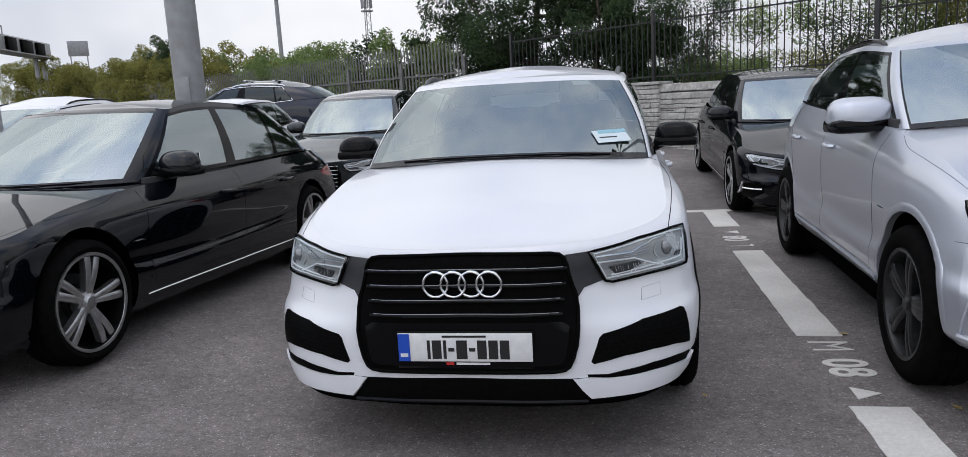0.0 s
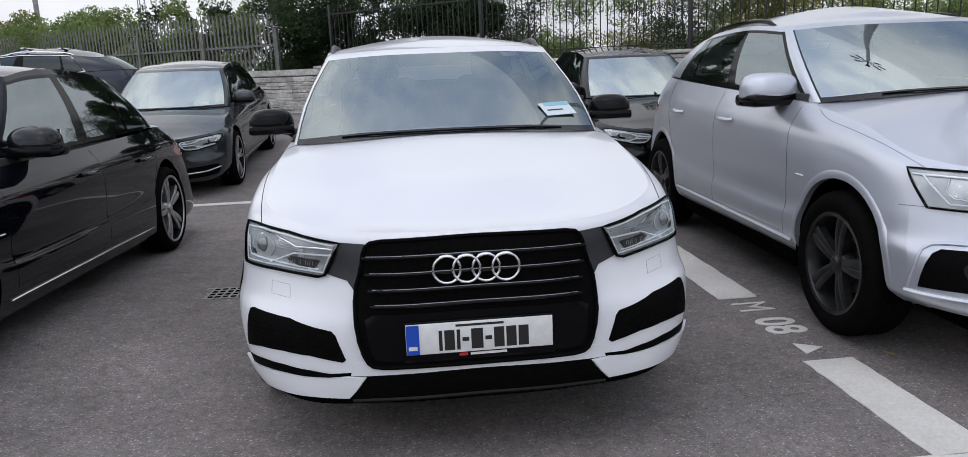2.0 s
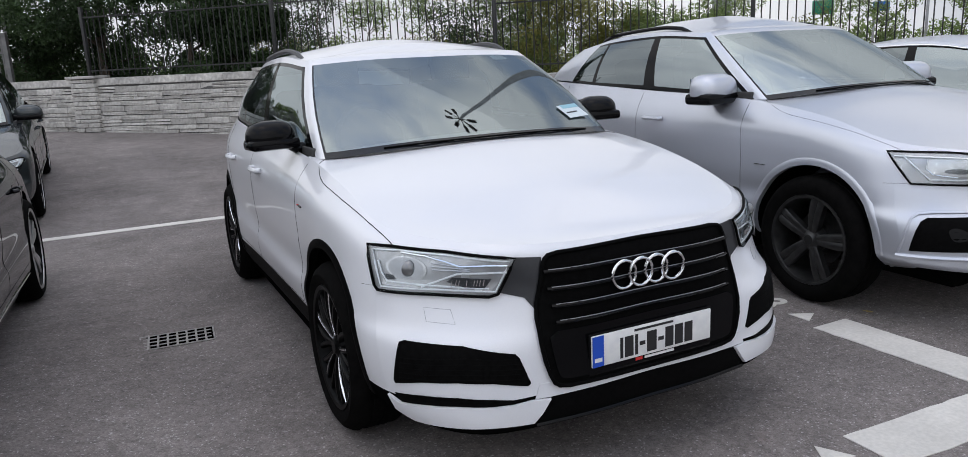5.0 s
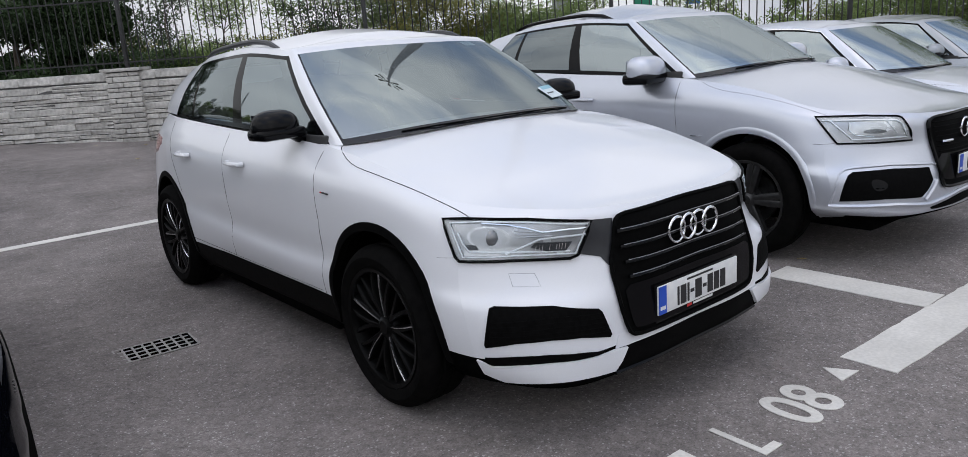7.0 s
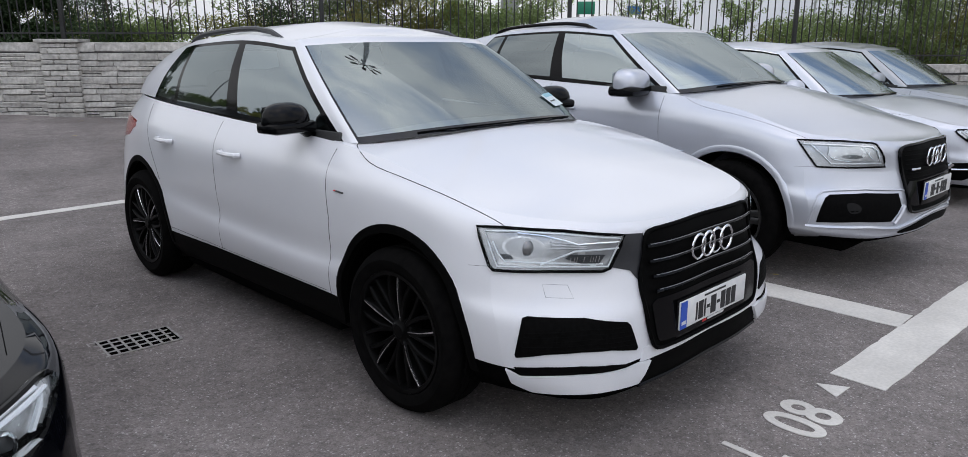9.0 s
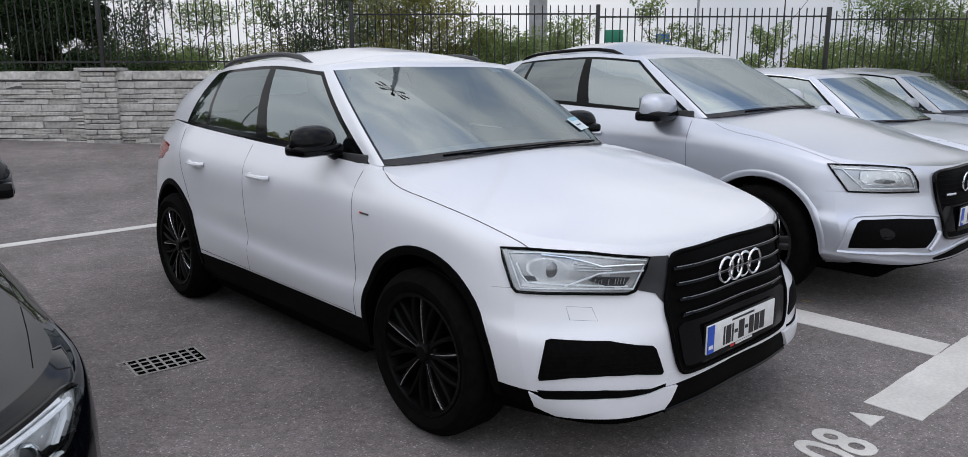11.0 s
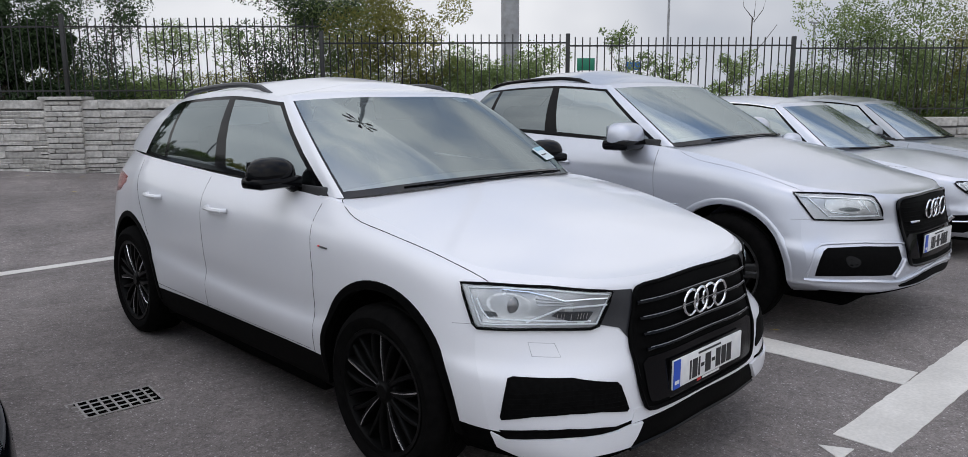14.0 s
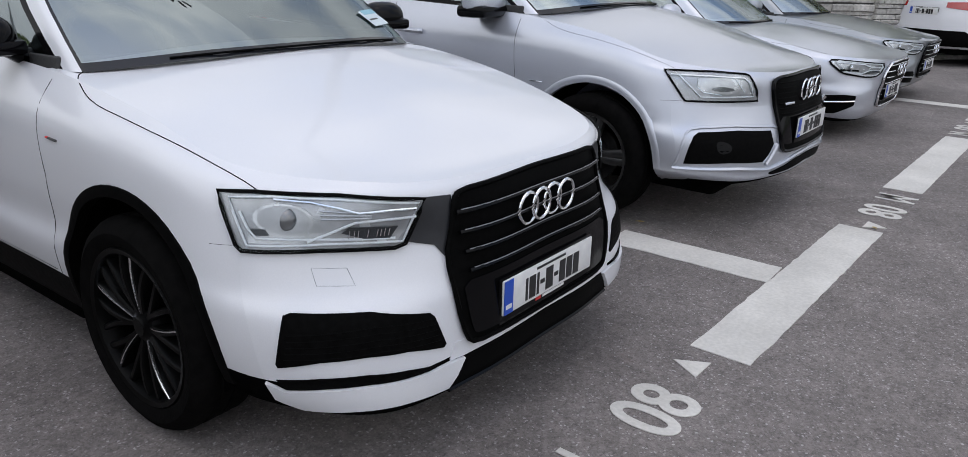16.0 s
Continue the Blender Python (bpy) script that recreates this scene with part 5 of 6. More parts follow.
LINES = pose(1.70, -0.395, 0, 0, 0, -2.4)   # the front line, from its crossing with the divider
DIVIDER = pose(1.675, -0.395, 0, 0, 0, 0)


def stripe(x0, y0, x1, y1, base, name="painted_line"):
    """A worn white painted bar; x along the front line, y along the divider."""
    k = max(2, int(max(abs(x1 - x0), abs(y1 - y0)) / 0.06))
    long_x = abs(x1 - x0) > abs(y1 - y0)
    vv, r = [], random.Random(int(x0 * 91 + y0 * 37))
    for i in range(k + 1):
        t = i / k
        for e in (0, 1):
            j = r.uniform(-.004, .004)
            p = (x0 + (x1 - x0) * t, (y0 if e == 0 else y1) + j) if long_x else ((x0 if e == 0 else x1) + j, y0 + (y1 - y0) * t)
            vv.append((*p, 0.004))
    m = len(vv)
    vv += [(a, b, 0.0005) for a, b, _ in vv]
    ff = [(2 * i, 2 * i + 1, 2 * i + 3, 2 * i + 2) for i in range(k)]
    ff += [(2 * i, 2 * i + 2, m + 2 * i + 2, m + 2 * i) for i in range(k)] + [(2 * i + 1, 2 * i + 3, m + 2 * i + 3, m + 2 * i + 1) for i in range(k)]
    ff += [(0, 1, m + 1, m), (2 * k, 2 * k + 1, m + 2 * k + 1, m + 2 * k)]
    ob = part(name, mesh(name, vv, ff, False), ROADPAINT, m=base)
    return tagged(ob, "worn white painted bay line on the asphalt", "road marking", "bay lines", "structure")


def lettering(text, m, size, wide=1.0, bold=0.006):
    cu = bpy.data.curves.new("lettering", "FONT")
    cu.offset = bold
    cu.body, cu.size, cu.extrude, cu.align_x, cu.align_y = text, size, 0.0015, "CENTER", "CENTER"
    tmp = bpy.data.objects.new("lettering", cu)
    scene.collection.objects.link(tmp)
    bpy.context.view_layer.update()
    me = bpy.data.meshes.new_from_object(tmp.evaluated_get(bpy.context.evaluated_depsgraph_get()))
    bpy.data.objects.remove(tmp)
    bpy.data.curves.remove(cu)
    me.materials.clear()
    ob = part("bay_lettering", me, ROADPAINT, m=m @ Matrix.Diagonal((wide, 1, 1, 1)))
    return tagged(ob, "white painted bay letters on the asphalt", "road marking", "bay letters", "structure")


def arrowhead(m):
    vv = [(-.07, -.06, .004), (.07, -.06, .004), (0, .06, .004), (-.07, -.06, .0005), (.07, -.06, .0005), (0, .06, .0005)]
    ob = part("bay_arrow", mesh("bay_arrow", vv, [(0, 1, 2), (0, 3, 4, 1), (1, 4, 5, 2), (2, 5, 3, 0)], False), ROADPAINT, m=m)
    return tagged(ob, "white painted triangle on the asphalt", "road marking", "bay arrows", "structure")


def bay_mark(turn, letter="M"):
    """Letter, number and triangle, read along x towards the crossing."""
    lettering(letter, turn @ pose(-1.88, 0, .003), 0.34, 0.7, 0.003)
    lettering("08", turn @ pose(-1.50, 0, .003), 0.34, 0.86)
    arrowhead(turn @ pose(-1.145, 0.06, 0))


stripe(-.996, -.122, 1.04, .122, LINES)
stripe(2.12, -.122, 4.50, .122, LINES)
stripe(5.6, -.122, 7.6, .122, LINES)
stripe(-3.1, -.122, -2.10, .122, LINES)
stripe(-.122, .128, .122, 1.0, DIVIDER)
stripe(-.122, 1.955, .122, 4.24, DIVIDER)
stripe(-.122, 5.40, .122, 6.34, DIVIDER)
stripe(-6.0, 6.345, 9.0, 6.49, DIVIDER)
stripe(6.48, .128, 6.72, 1.0, LINES)
bay_mark(LINES, "L")
bay_mark(LINES @ pose(0, 0, 0, 0, 0, 180))
bay_mark(LINES @ pose(6.62, 0, 0))


def divider_mark(turn, letter):
    """The same mark on the divider, set closer."""
    lettering(letter, turn @ pose(-1.79, 0, .003), 0.30, 0.74, -0.002)
    lettering("08", turn @ pose(-1.47, 0, .003), 0.29, 0.85)
    arrowhead(turn @ pose(-1.15, 0, 0))


divider_mark(DIVIDER @ pose(0, 0, 0, 0, 0, -90), "M")
divider_mark(DIVIDER @ pose(0, 6.25, 0, 0, 0, 90), "L")


def drain():
    d = tagged(new("drain_grate"), "rusty cast iron drain grate set in the asphalt", "drain")
    # thin black plate on the asphalt stands in for the dark hollow below
    part("pit_shade", box(0.40, 0.235, 0.004, 0, (0, 0, 0.003)), PITSHADE, d)
    for s in (1, -1):
        part("frame_bar", box(0.40, 0.010, 0.006, 0.001, (0, s * .113, .005)), CASTIRON, d)
        part("frame_bar", box(0.010, 0.206, 0.006, 0.001, (s * .194, 0, .005)), CASTIRON, d)
    for k in range(1, 8):
        part("grate_bar", box(0.011, 0.205, 0.004, 0.001, (-.2 + .05 * k, 0, .0055)), CASTIRON, d)
    for k in range(1, 4):
        part("grate_bar", box(0.36, 0.011, 0.004, 0.001, (0, -.118 + .059 * k, .006)), CASTIRON, d)
    d.matrix_world = pose(-1.405, 2.40, 0, 0, 0, -4)


drain()


def fallen_leaf(x, y, turn, size):
    """A curled dry leaf with a stalk."""
    vv = []
    for i in range(7):
        t = i / 6
        w = 0.5 * math.sin(math.pi * t) ** 0.8 * size
        lift = 0.12 * size * (2 * t - 1) ** 2
        vv += [(-w, (t - .5) * 1.6 * size, lift + .25 * w + .006), (0, (t - .5) * 1.6 * size, lift + .006), (w, (t - .5) * 1.6 * size, lift + .25 * w + .006)]
    ff = [(3 * i + j, 3 * i + j + 1, 3 * i + j + 4, 3 * i + j + 3) for i in range(6) for j in range(2)]
    leaf = tagged(part("fallen_leaf", mesh("fallen_leaf", vv, ff), DRYLEAF), "small dry yellow brown leaf lying on the asphalt", "leaf", "fallen leaves")
    part("stalk", mesh("stalk", *tube([(0, .78 * size, .12 * size + .006), (.05 * size, 1.1 * size, .006)], .0016, 5)), DRYLEAF, leaf)
    leaf.matrix_world = pose(x, y, ground_z(x, y), 0, 0, turn)


for spot in ((1.81, 1.59, 70, .028), (1.98, .60, 20, .030), (2.79, -.503, 130, .026), (.69, 10.1, 40, .045), (1.23, 11.5, 95, .045), (.61, 12.1, 10, .04), (.96, .70, 200, .02)):
    fallen_leaf(*spot)

# ---- the parked cars ----
hero, hero_tree, hero_top = white_car()
silver_suv()
saloon("glossy black saloon car with silver twin-spoke wheels", BLACK, standing(-3.16, -0.08, -1.8, SALOON), 1.1, glassy=(SKYLITSCREEN, TINT, TINT))
saloon("charcoal saloon car with a paper notice in its windscreen", CHARCOAL, standing(-3.22, 6.3, 1.0, SALOON), 0.8)
saloon("black saloon car parked behind the silver sport utility car", BLACK, standing(2.80, 5.15, 1.0, SALOON), 0.8, style="chrome", notice=False)
saloon("light silver saloon car with a chrome grille", SILVER, standing(5.97, 0.0, -2.5, SALOON), 0.8, style="chrome", beads=CHROME, notice=False)
saloon("dark grey saloon car at the end of the row", GREYPAINT, standing(8.6, 0.06, -2.5, SALOON), 0.7, notice=False)
rear_suv, rear_tree, _ = base_car("large_sport_utility_car", "dark blue sport utility car with chrome window line and roof bars", BIG, NAVY, standing(-9.6, 12.7, -84, BIG), 0.6, wheels="twin", rim=ALLOY, beads=CHROME, glassy=(PRIVACY, DEEPGLASS, DEEPGLASS))
saloon_front(rear_suv, rear_tree, BIG)
roof_rails(rear_suv, BIG, CHROME, True)
white_suv, white_tree, _ = base_car("large_sport_utility_car", "white sport utility car with roof rails in the row behind", BIG, WHITE, standing(-8.0, 5.2, 0, BIG), 0.6, wheels="twin", rim=ALLOY)
saloon_front(white_suv, white_tree, BIG)
roof_rails(white_suv, BIG, GLOSSBLACK)
saloon("white saloon car parked beside the charcoal saloon car", WHITE, standing(-5.72, 5.9, 0, SALOON), 0.6, notice=False)
far_suv, far_tree, _ = base_car("large_sport_utility_car", "white sport utility car seen from behind, near the wall", BIG, WHITE, standing(16.95, -1.45, 60, BIG), 0.7, wheels="twin", rim=ALLOY)
plate(far_suv, far_tree, .87, 0.012, back=True, dealer=False)
part("rear_valance", mesh("rear_valance", *patch(far_tree, [(-.78, .33), (.78, .33), (.80, .50), (.70, .58), (-.70, .58), (-.80, .50)], "back", 0.008, 0.012, 3, 1, 0)), TRIM, far_suv, "black rear bumper valance")
for s in (1, -1):
    lamp = [(.37, .94), (.80, .89), (.82, 1.0), (.74, 1.04), (.36, 1.02)]
    part("tail_light", mesh("tail_light", *patch(far_tree, lamp if s > 0 else flip(lamp), "back", 0.008, 0.012, 3, s, 0)), REDLAMP, far_suv)

# ---- wall, fence, planting, masts ----
WALL_A, WALL_DIR = Vector((1.30, 12.33, 0)), Vector((3.10, -2.82, 0)).normalized()
WALL_TURN = math.degrees(math.atan2(WALL_DIR[1], WALL_DIR[0]))
POSTS = (-4.12, 0.06, 4.22, 8.30, 12.14, 16.1, 20.1, 24.1, 28.1, 32.1, 36.1)
TOPS = (1.47, 1.47, 1.20, 1.15, 1.10, 1.05, 1.0, 0.95, 0.9, 0.85)   # the wall steps down from bay to bay


def wall_pose(s, z=0.0, out=0.0):
    """A place s metres along the wall from its second pillar; out is towards the car park."""
    nrm = Vector((WALL_DIR[1], -WALL_DIR[0], 0))
    p = WALL_A + WALL_DIR * s + nrm * out
    return pose(p[0], p[1], z, 0, 0, WALL_TURN)


def stone_mesh(w, h, d, seed):
    r = random.Random(seed)
    bm = bmesh.new()
    bmesh.ops.create_cube(bm, size=1)
    bmesh.ops.scale(bm, vec=(w, d, h), verts=bm.verts)
    bmesh.ops.bevel(bm, geom=list(bm.edges), offset=0.009, segments=1, affect="EDGES")
    for q in bm.verts:
        q.co += Vector((r.uniform(-.006, .006), r.uniform(-.014, .014), r.uniform(-.006, .006)))
    me = bpy.data.meshes.new("stone")
    bm.to_mesh(me)
    bm.free()
    return me


def wall_top(q):
    """The wall's height q metres along it."""
    return TOPS[max(0, min(len(TOPS) - 1, sum(q >= p for p in POSTS) - 1))]


def wall():
    edges = (-7.5,) + POSTS[1:-1] + (50.0,)
    core = joined([([(x, y, z) for z in (0, TOPS[k] - .06) for x, y in ((a, -.11), (b, -.11), (b, .11), (a, .11))], [(3, 2, 1, 0), (4, 5, 6, 7), (0, 1, 5, 4), (1, 2, 6, 5), (2, 3, 7, 6), (3, 0, 4, 7)]) for k, (a, b) in enumerate(zip(edges, edges[1:]))])
    w = tagged(part("wall_north", mesh("wall_north", *core, False), MORTAR, m=wall_pose(0)), "low boundary wall of pale split stone courses", "wall", kind="structure")
    inv = wall_pose(0).inverted()
    r = random.Random(5)
    kinds = {}
    for wi, width in enumerate((0.26, 0.40, 0.56, 0.74)):
        for hi, height in enumerate((0.070, 0.092, 0.118, 0.046, 0.059)):
            me = stone_mesh(width, height - .009, 0.10, wi * 7 + hi)
            me.materials.append(STONE)
            kinds[(wi, hi)] = (me, width, height)
    cope = stone_mesh(0.793, 0.135, 0.34, 77)
    cope.materials.append(STONE)
    rest_v, rest_f = [], []

    def lay(me, m, single, name="stone"):
        if single:
            part(name, me, STONE, w, m=inv @ m)
        else:
            o = len(rest_v)
            rest_v.extend(inv @ m @ q.co for q in me.vertices)
            rest_f.extend(tuple(i + o for i in p.vertices) for p in me.polygons)

    z, course = 0.0, 0
    while z < 1.30:
        hi = (1, 0, 2, 1, 0, 1, 2)[course % 7]
        height = kinds[(0, hi)][2]
        q = -7.4 + r.uniform(-.3, 0)
        while q < 49:
            wi = r.choice((0, 1, 1, 2, 2, 3))
            width = kinds[(wi, hi)][1]
            thin = hi and r.random() < .16   # two thin stones one above the other
            for up in (-.25, .25) if thin else (0,):
                if z + height < wall_top(q + width / 2) - .10:
                    lay(kinds[(wi, hi + 2 if thin else hi)][0], wall_pose(q + width / 2, z + height * (.5 + up), 0.085 + r.uniform(-.016, .018)), -4.6 < q < 3.0 and z > 0.12)
            q += width
        z += height
        course += 1
    q = -7.0
    while q < 49:
        lay(cope, wall_pose(q, min(wall_top(q - .39), wall_top(q + .39)) - .068, -.03 + r.uniform(-.006, .006)), q < 14, "coping_stone")
        q += 0.80
    part("stone_rest", mesh("stone_rest", rest_v, rest_f, False), STONEJOIN, w)["kind"] = "stuff"
    for at, top in zip(POSTS, (TOPS[0],) + TOPS):
        p = tagged(new("wall_pillar"), "square stone pillar with a flat cap in the boundary wall", "pillar", "wall pillars", "structure")
        p.matrix_world = wall_pose(at, 0, 0.04)
        part("pillar_core", box(0.54, 0.30, top, 0.01, (0, 0, top / 2)), MORTAR, p)
        part("pillar_cap", box(0.70, 0.44, 0.055, 0.012, (0, 0, top + .028)), STONEJOIN, p)
        z, row = 0.0, 0
        while z < top - .04:
            h = min((0.098, 0.072, 0.088)[row % 3], top - z)
            split = (0.40, 0.20, 0.30, 0.12)[row % 4]
            for a, b in ((-.29, -.29 + split), (-.29 + split, .29)):
                part("stone", box(b - a - .005, 0.34, h - .009, 0.012, ((a + b) / 2, -r.uniform(0, .02), z + h / 2), 1), STONE, p)
            z += h
            row += 1


def fence():
    bar_me = bpy.data.meshes.new("fence_bar")
    bm = box(0.018, 0.018, 1.26, 0.004, (0, 0, 0.63), 1)
    bm.to_mesh(bar_me)
    bm.free()
    bar_me.materials.append(IRON)
    for a, b, top in zip(POSTS, POSTS[1:], TOPS):
        bay = b - a
        pnl = tagged(new("railing_panel"), "black iron railing panel standing on the stone wall", "fence", "wall railings", "structure")
        pnl.matrix_world = wall_pose(a, top + .05, -0.05)
        part("post", box(0.065, 0.065, 1.32, 0.006, (0, 0, 0.66)), IRON, pnl)
        part("rail", box(bay - .07, 0.04, 0.025, 0, (bay / 2, 0, 0.10)), IRON, pnl)
        part("rail", box(bay - .07, 0.04, 0.025, 0, (bay / 2, 0, 1.12)), IRON, pnl)
        for i in range(1, 31):
            part("bar", bar_me, IRON, pnl, m=pose(bay / 31 * i, 0, 0))


def palisade():
    a, b = Vector((-3.2, 17.2, 0)), Vector((-36, 42, 0))
    d = (b - a)
    n = int(d.length / 0.155)
    ang = math.degrees(math.atan2(d[1], d[0]))
    f_ob = tagged(new("palisade_fence"), "tall galvanised steel palisade fence before the hedge", "fence", kind="structure")
    f_ob.matrix_world = pose(a[0], a[1], 0, 0, 0, ang)
    pale = bpy.data.meshes.new("pale")
    pale.from_pydata([(-.034, 0, 0), (0, .016, 0), (.034, 0, 0), (-.034, 0, 2.8), (0, .016, 2.8), (.034, 0, 2.8), (0, .008, 2.96)], [], [(0, 1, 4, 3), (1, 2, 5, 4), (3, 4, 6), (4, 5, 6), (2, 0, 3, 5), (5, 3, 6)])
    pale.materials.append(PALISADE)
    rest_v, rest_f = [], []
    for i in range(n):
        if i < 150:
            part("pale", pale, PALISADE, f_ob, m=pose(.155 * i, 0, .03))
        else:
            o = len(rest_v)
            rest_v += [q.co + Vector((.155 * i, 0, .03)) for q in pale.vertices]
            rest_f += [tuple(j + o for j in p.vertices) for p in pale.polygons]
    part("pales_far", mesh("pales_far", rest_v, rest_f, False), PALISADE, f_ob)["kind"] = "stuff"
    for z in (0.45, 2.1):
        part("rail", box(d.length, 0.04, 0.05, 0, (d.length / 2, .03, z)), PALISADE, f_ob)
    for i in range(0, int(d.length / 2.75)):
        part("post", box(0.10, 0.06, 2.5, 0, (2.75 * i, .06, 1.25)), PALISADE, f_ob)


def leaf_cloud(clumps, count, size, seed):
    """Many small folded leaves scattered through uneven clumps (centre, radius)."""
    r = np.random.RandomState(seed)
    w = np.array([c[3] ** 2 for c in clumps])
    pick = r.choice(len(clumps), count, p=w / w.sum())
    c = np.array([q[:3] for q in clumps])[pick]
    rad = np.array([q[3] for q in clumps])[pick]
    d = r.normal(size=(count, 3))
    d /= np.linalg.norm(d, axis=1)[:, None]
    p = c + d * (rad * r.uniform(0.35, 1.0, count) ** 0.6)[:, None] * np.array((1, 1, 0.85))
    a = r.normal(size=(count, 3)) + d * 0.4
    a /= np.linalg.norm(a, axis=1)[:, None]
    b = np.cross(a, r.normal(size=(count, 3)))
    b /= np.linalg.norm(b, axis=1)[:, None]
    s = size * r.uniform(0.6, 1.35, count)[:, None]
    q = np.stack([p - a * s, p + b * s * 0.45 + np.cross(a, b) * s * .12, p + a * s, p - b * s * 0.45 + np.cross(a, b) * s * .12], axis=1).reshape(-1, 3)
    me = bpy.data.meshes.new("crown")
    i = np.arange(count) * 4
    me.from_pydata(q.tolist(), [], np.stack([i, i + 1, i + 2, i + 3], axis=1).tolist())
    me.polygons.foreach_set("use_smooth", [False] * count)
    me.update()
    return me


def tree(name, label, at, height, spread, mat, leaves, size, seed, low=0.25, slim=1.0, group="trees", thick=0.09, full=1.0):
    """Tapered trunk, limbs and a crown of leaves."""
    r = random.Random(seed)
    t = tagged(new(name), label, name.replace("_", " "), group)
    pieces, clumps = [], []
    top = height * 0.86
    trunk = [(0, 0, 0), (r.uniform(-.1, .1), r.uniform(-.1, .1), height * .3), (r.uniform(-.25, .25), r.uniform(-.25, .25), height * .6), (r.uniform(-.3, .3), r.uniform(-.3, .3), top)]
    fine = span(trunk, [0, .33, .66])
    pieces.append(tube(fine, [thick * (1 - .85 * i / (len(fine) - 1)) for i in range(len(fine))], 7))
    for k in range(int(9 + height * 2)):
        h = height * (low + (0.92 - low) * r.random())
        base = fine[min(len(fine) - 1, int(h / top * (len(fine) - 1)))]
        a, reach = r.uniform(0, 6.28), spread * (0.35 + 0.65 * r.random()) * (1.15 - 0.6 * abs(h / height - .5))
        end = (base[0] + math.cos(a) * reach, base[1] + math.sin(a) * reach, h + r.uniform(.1, .5) * slim * reach)
        mid = ((base[0] + end[0]) / 2, (base[1] + end[1]) / 2, (h + end[2]) / 2 - .05)
        pieces.append(tube([(base[0], base[1], h * .97), mid, end], [thick * .35, thick * .22, .006], 5))
        clumps.append((*end, spread * full * r.uniform(.20, .36)))
        clumps.append((*mid, spread * full * r.uniform(.16, .28)))
        if r.random() < .5:
            clumps.append((end[0] + r.uniform(-.3, .3), end[1] + r.uniform(-.3, .3), end[2] + spread * .25, spread * r.uniform(.12, .2)))
    part("trunk", mesh("trunk", *joined(pieces)), BARK, t)
    part("crown", leaf_cloud(clumps, leaves, size, seed), mat, t)
    t.matrix_world = pose(*at)
    return t


def mast(name, label, x, y, height, r0, r1, turn=0, mat=None, foot=True):
    m = tagged(new(name), label, "mast")
    part("pole", mesh("pole", *lathe([(r0, 0), (r0, height * .5), (r1, height)], 24, "z")), mat or GALV, m)
    if foot:
        part("foot_plate", box(r0 * 3.2, r0 * 3.2, 0.04, 0.01, (0, 0, 0.02)), mat or GALV, m)
    m.matrix_world = pose(x, y, 0, 0, 0, turn)
    return m


def lamp_rosette(m, z, reach=0.55, count=6, big=1.0):
    """Lamp heads on short arms round the top of a mast."""
    for k in range(count):
        a = k * 2 * math.pi / count
        c, s = math.cos(a), math.sin(a)
        part("arm", mesh("arm", *tube([(0, 0, z - .2), (c * reach * .5, s * reach * .5, z), (c * reach, s * reach, z + .02)], 0.035 * big, 6)), IRON, m)
        part("lamp_head", box(0.42 * big, 0.20 * big, 0.09 * big, 0.03), IRON, m, m=pose(c * (reach + .2 * big), s * (reach + .2 * big), z + .02, 0, 0, math.degrees(a)))


wall()
fence()
palisade()

# great dark evergreen at the corner, then loose shrubs behind the railings
rr = random.Random(21)
for q, back, h, sp, n, seed, lab in ((-5.4, 1.9, 7.6, 1.9, 70000, 11, "large dense dark evergreen tree overhanging the wall"), (-2.7, 1.4, 5.2, 1.2, 44000, 13, "dark evergreen tree beside the great one"), (-7.6, 1.9, 5.4, 1.35, 28000, 12, "dark evergreen tree beside the great one"), (-1.6, 1.2, 3.5, .85, 32000, 14, "low dense dark evergreen close behind the wall")):
    p = wall_pose(q, 0, -back).translation
    tree("evergreen_tree", lab, (p[0], p[1], 0), h, sp, LEAFDARK, n, 0.045, seed, low=.16, thick=.15 if h > 6 else .09, full=1.35)
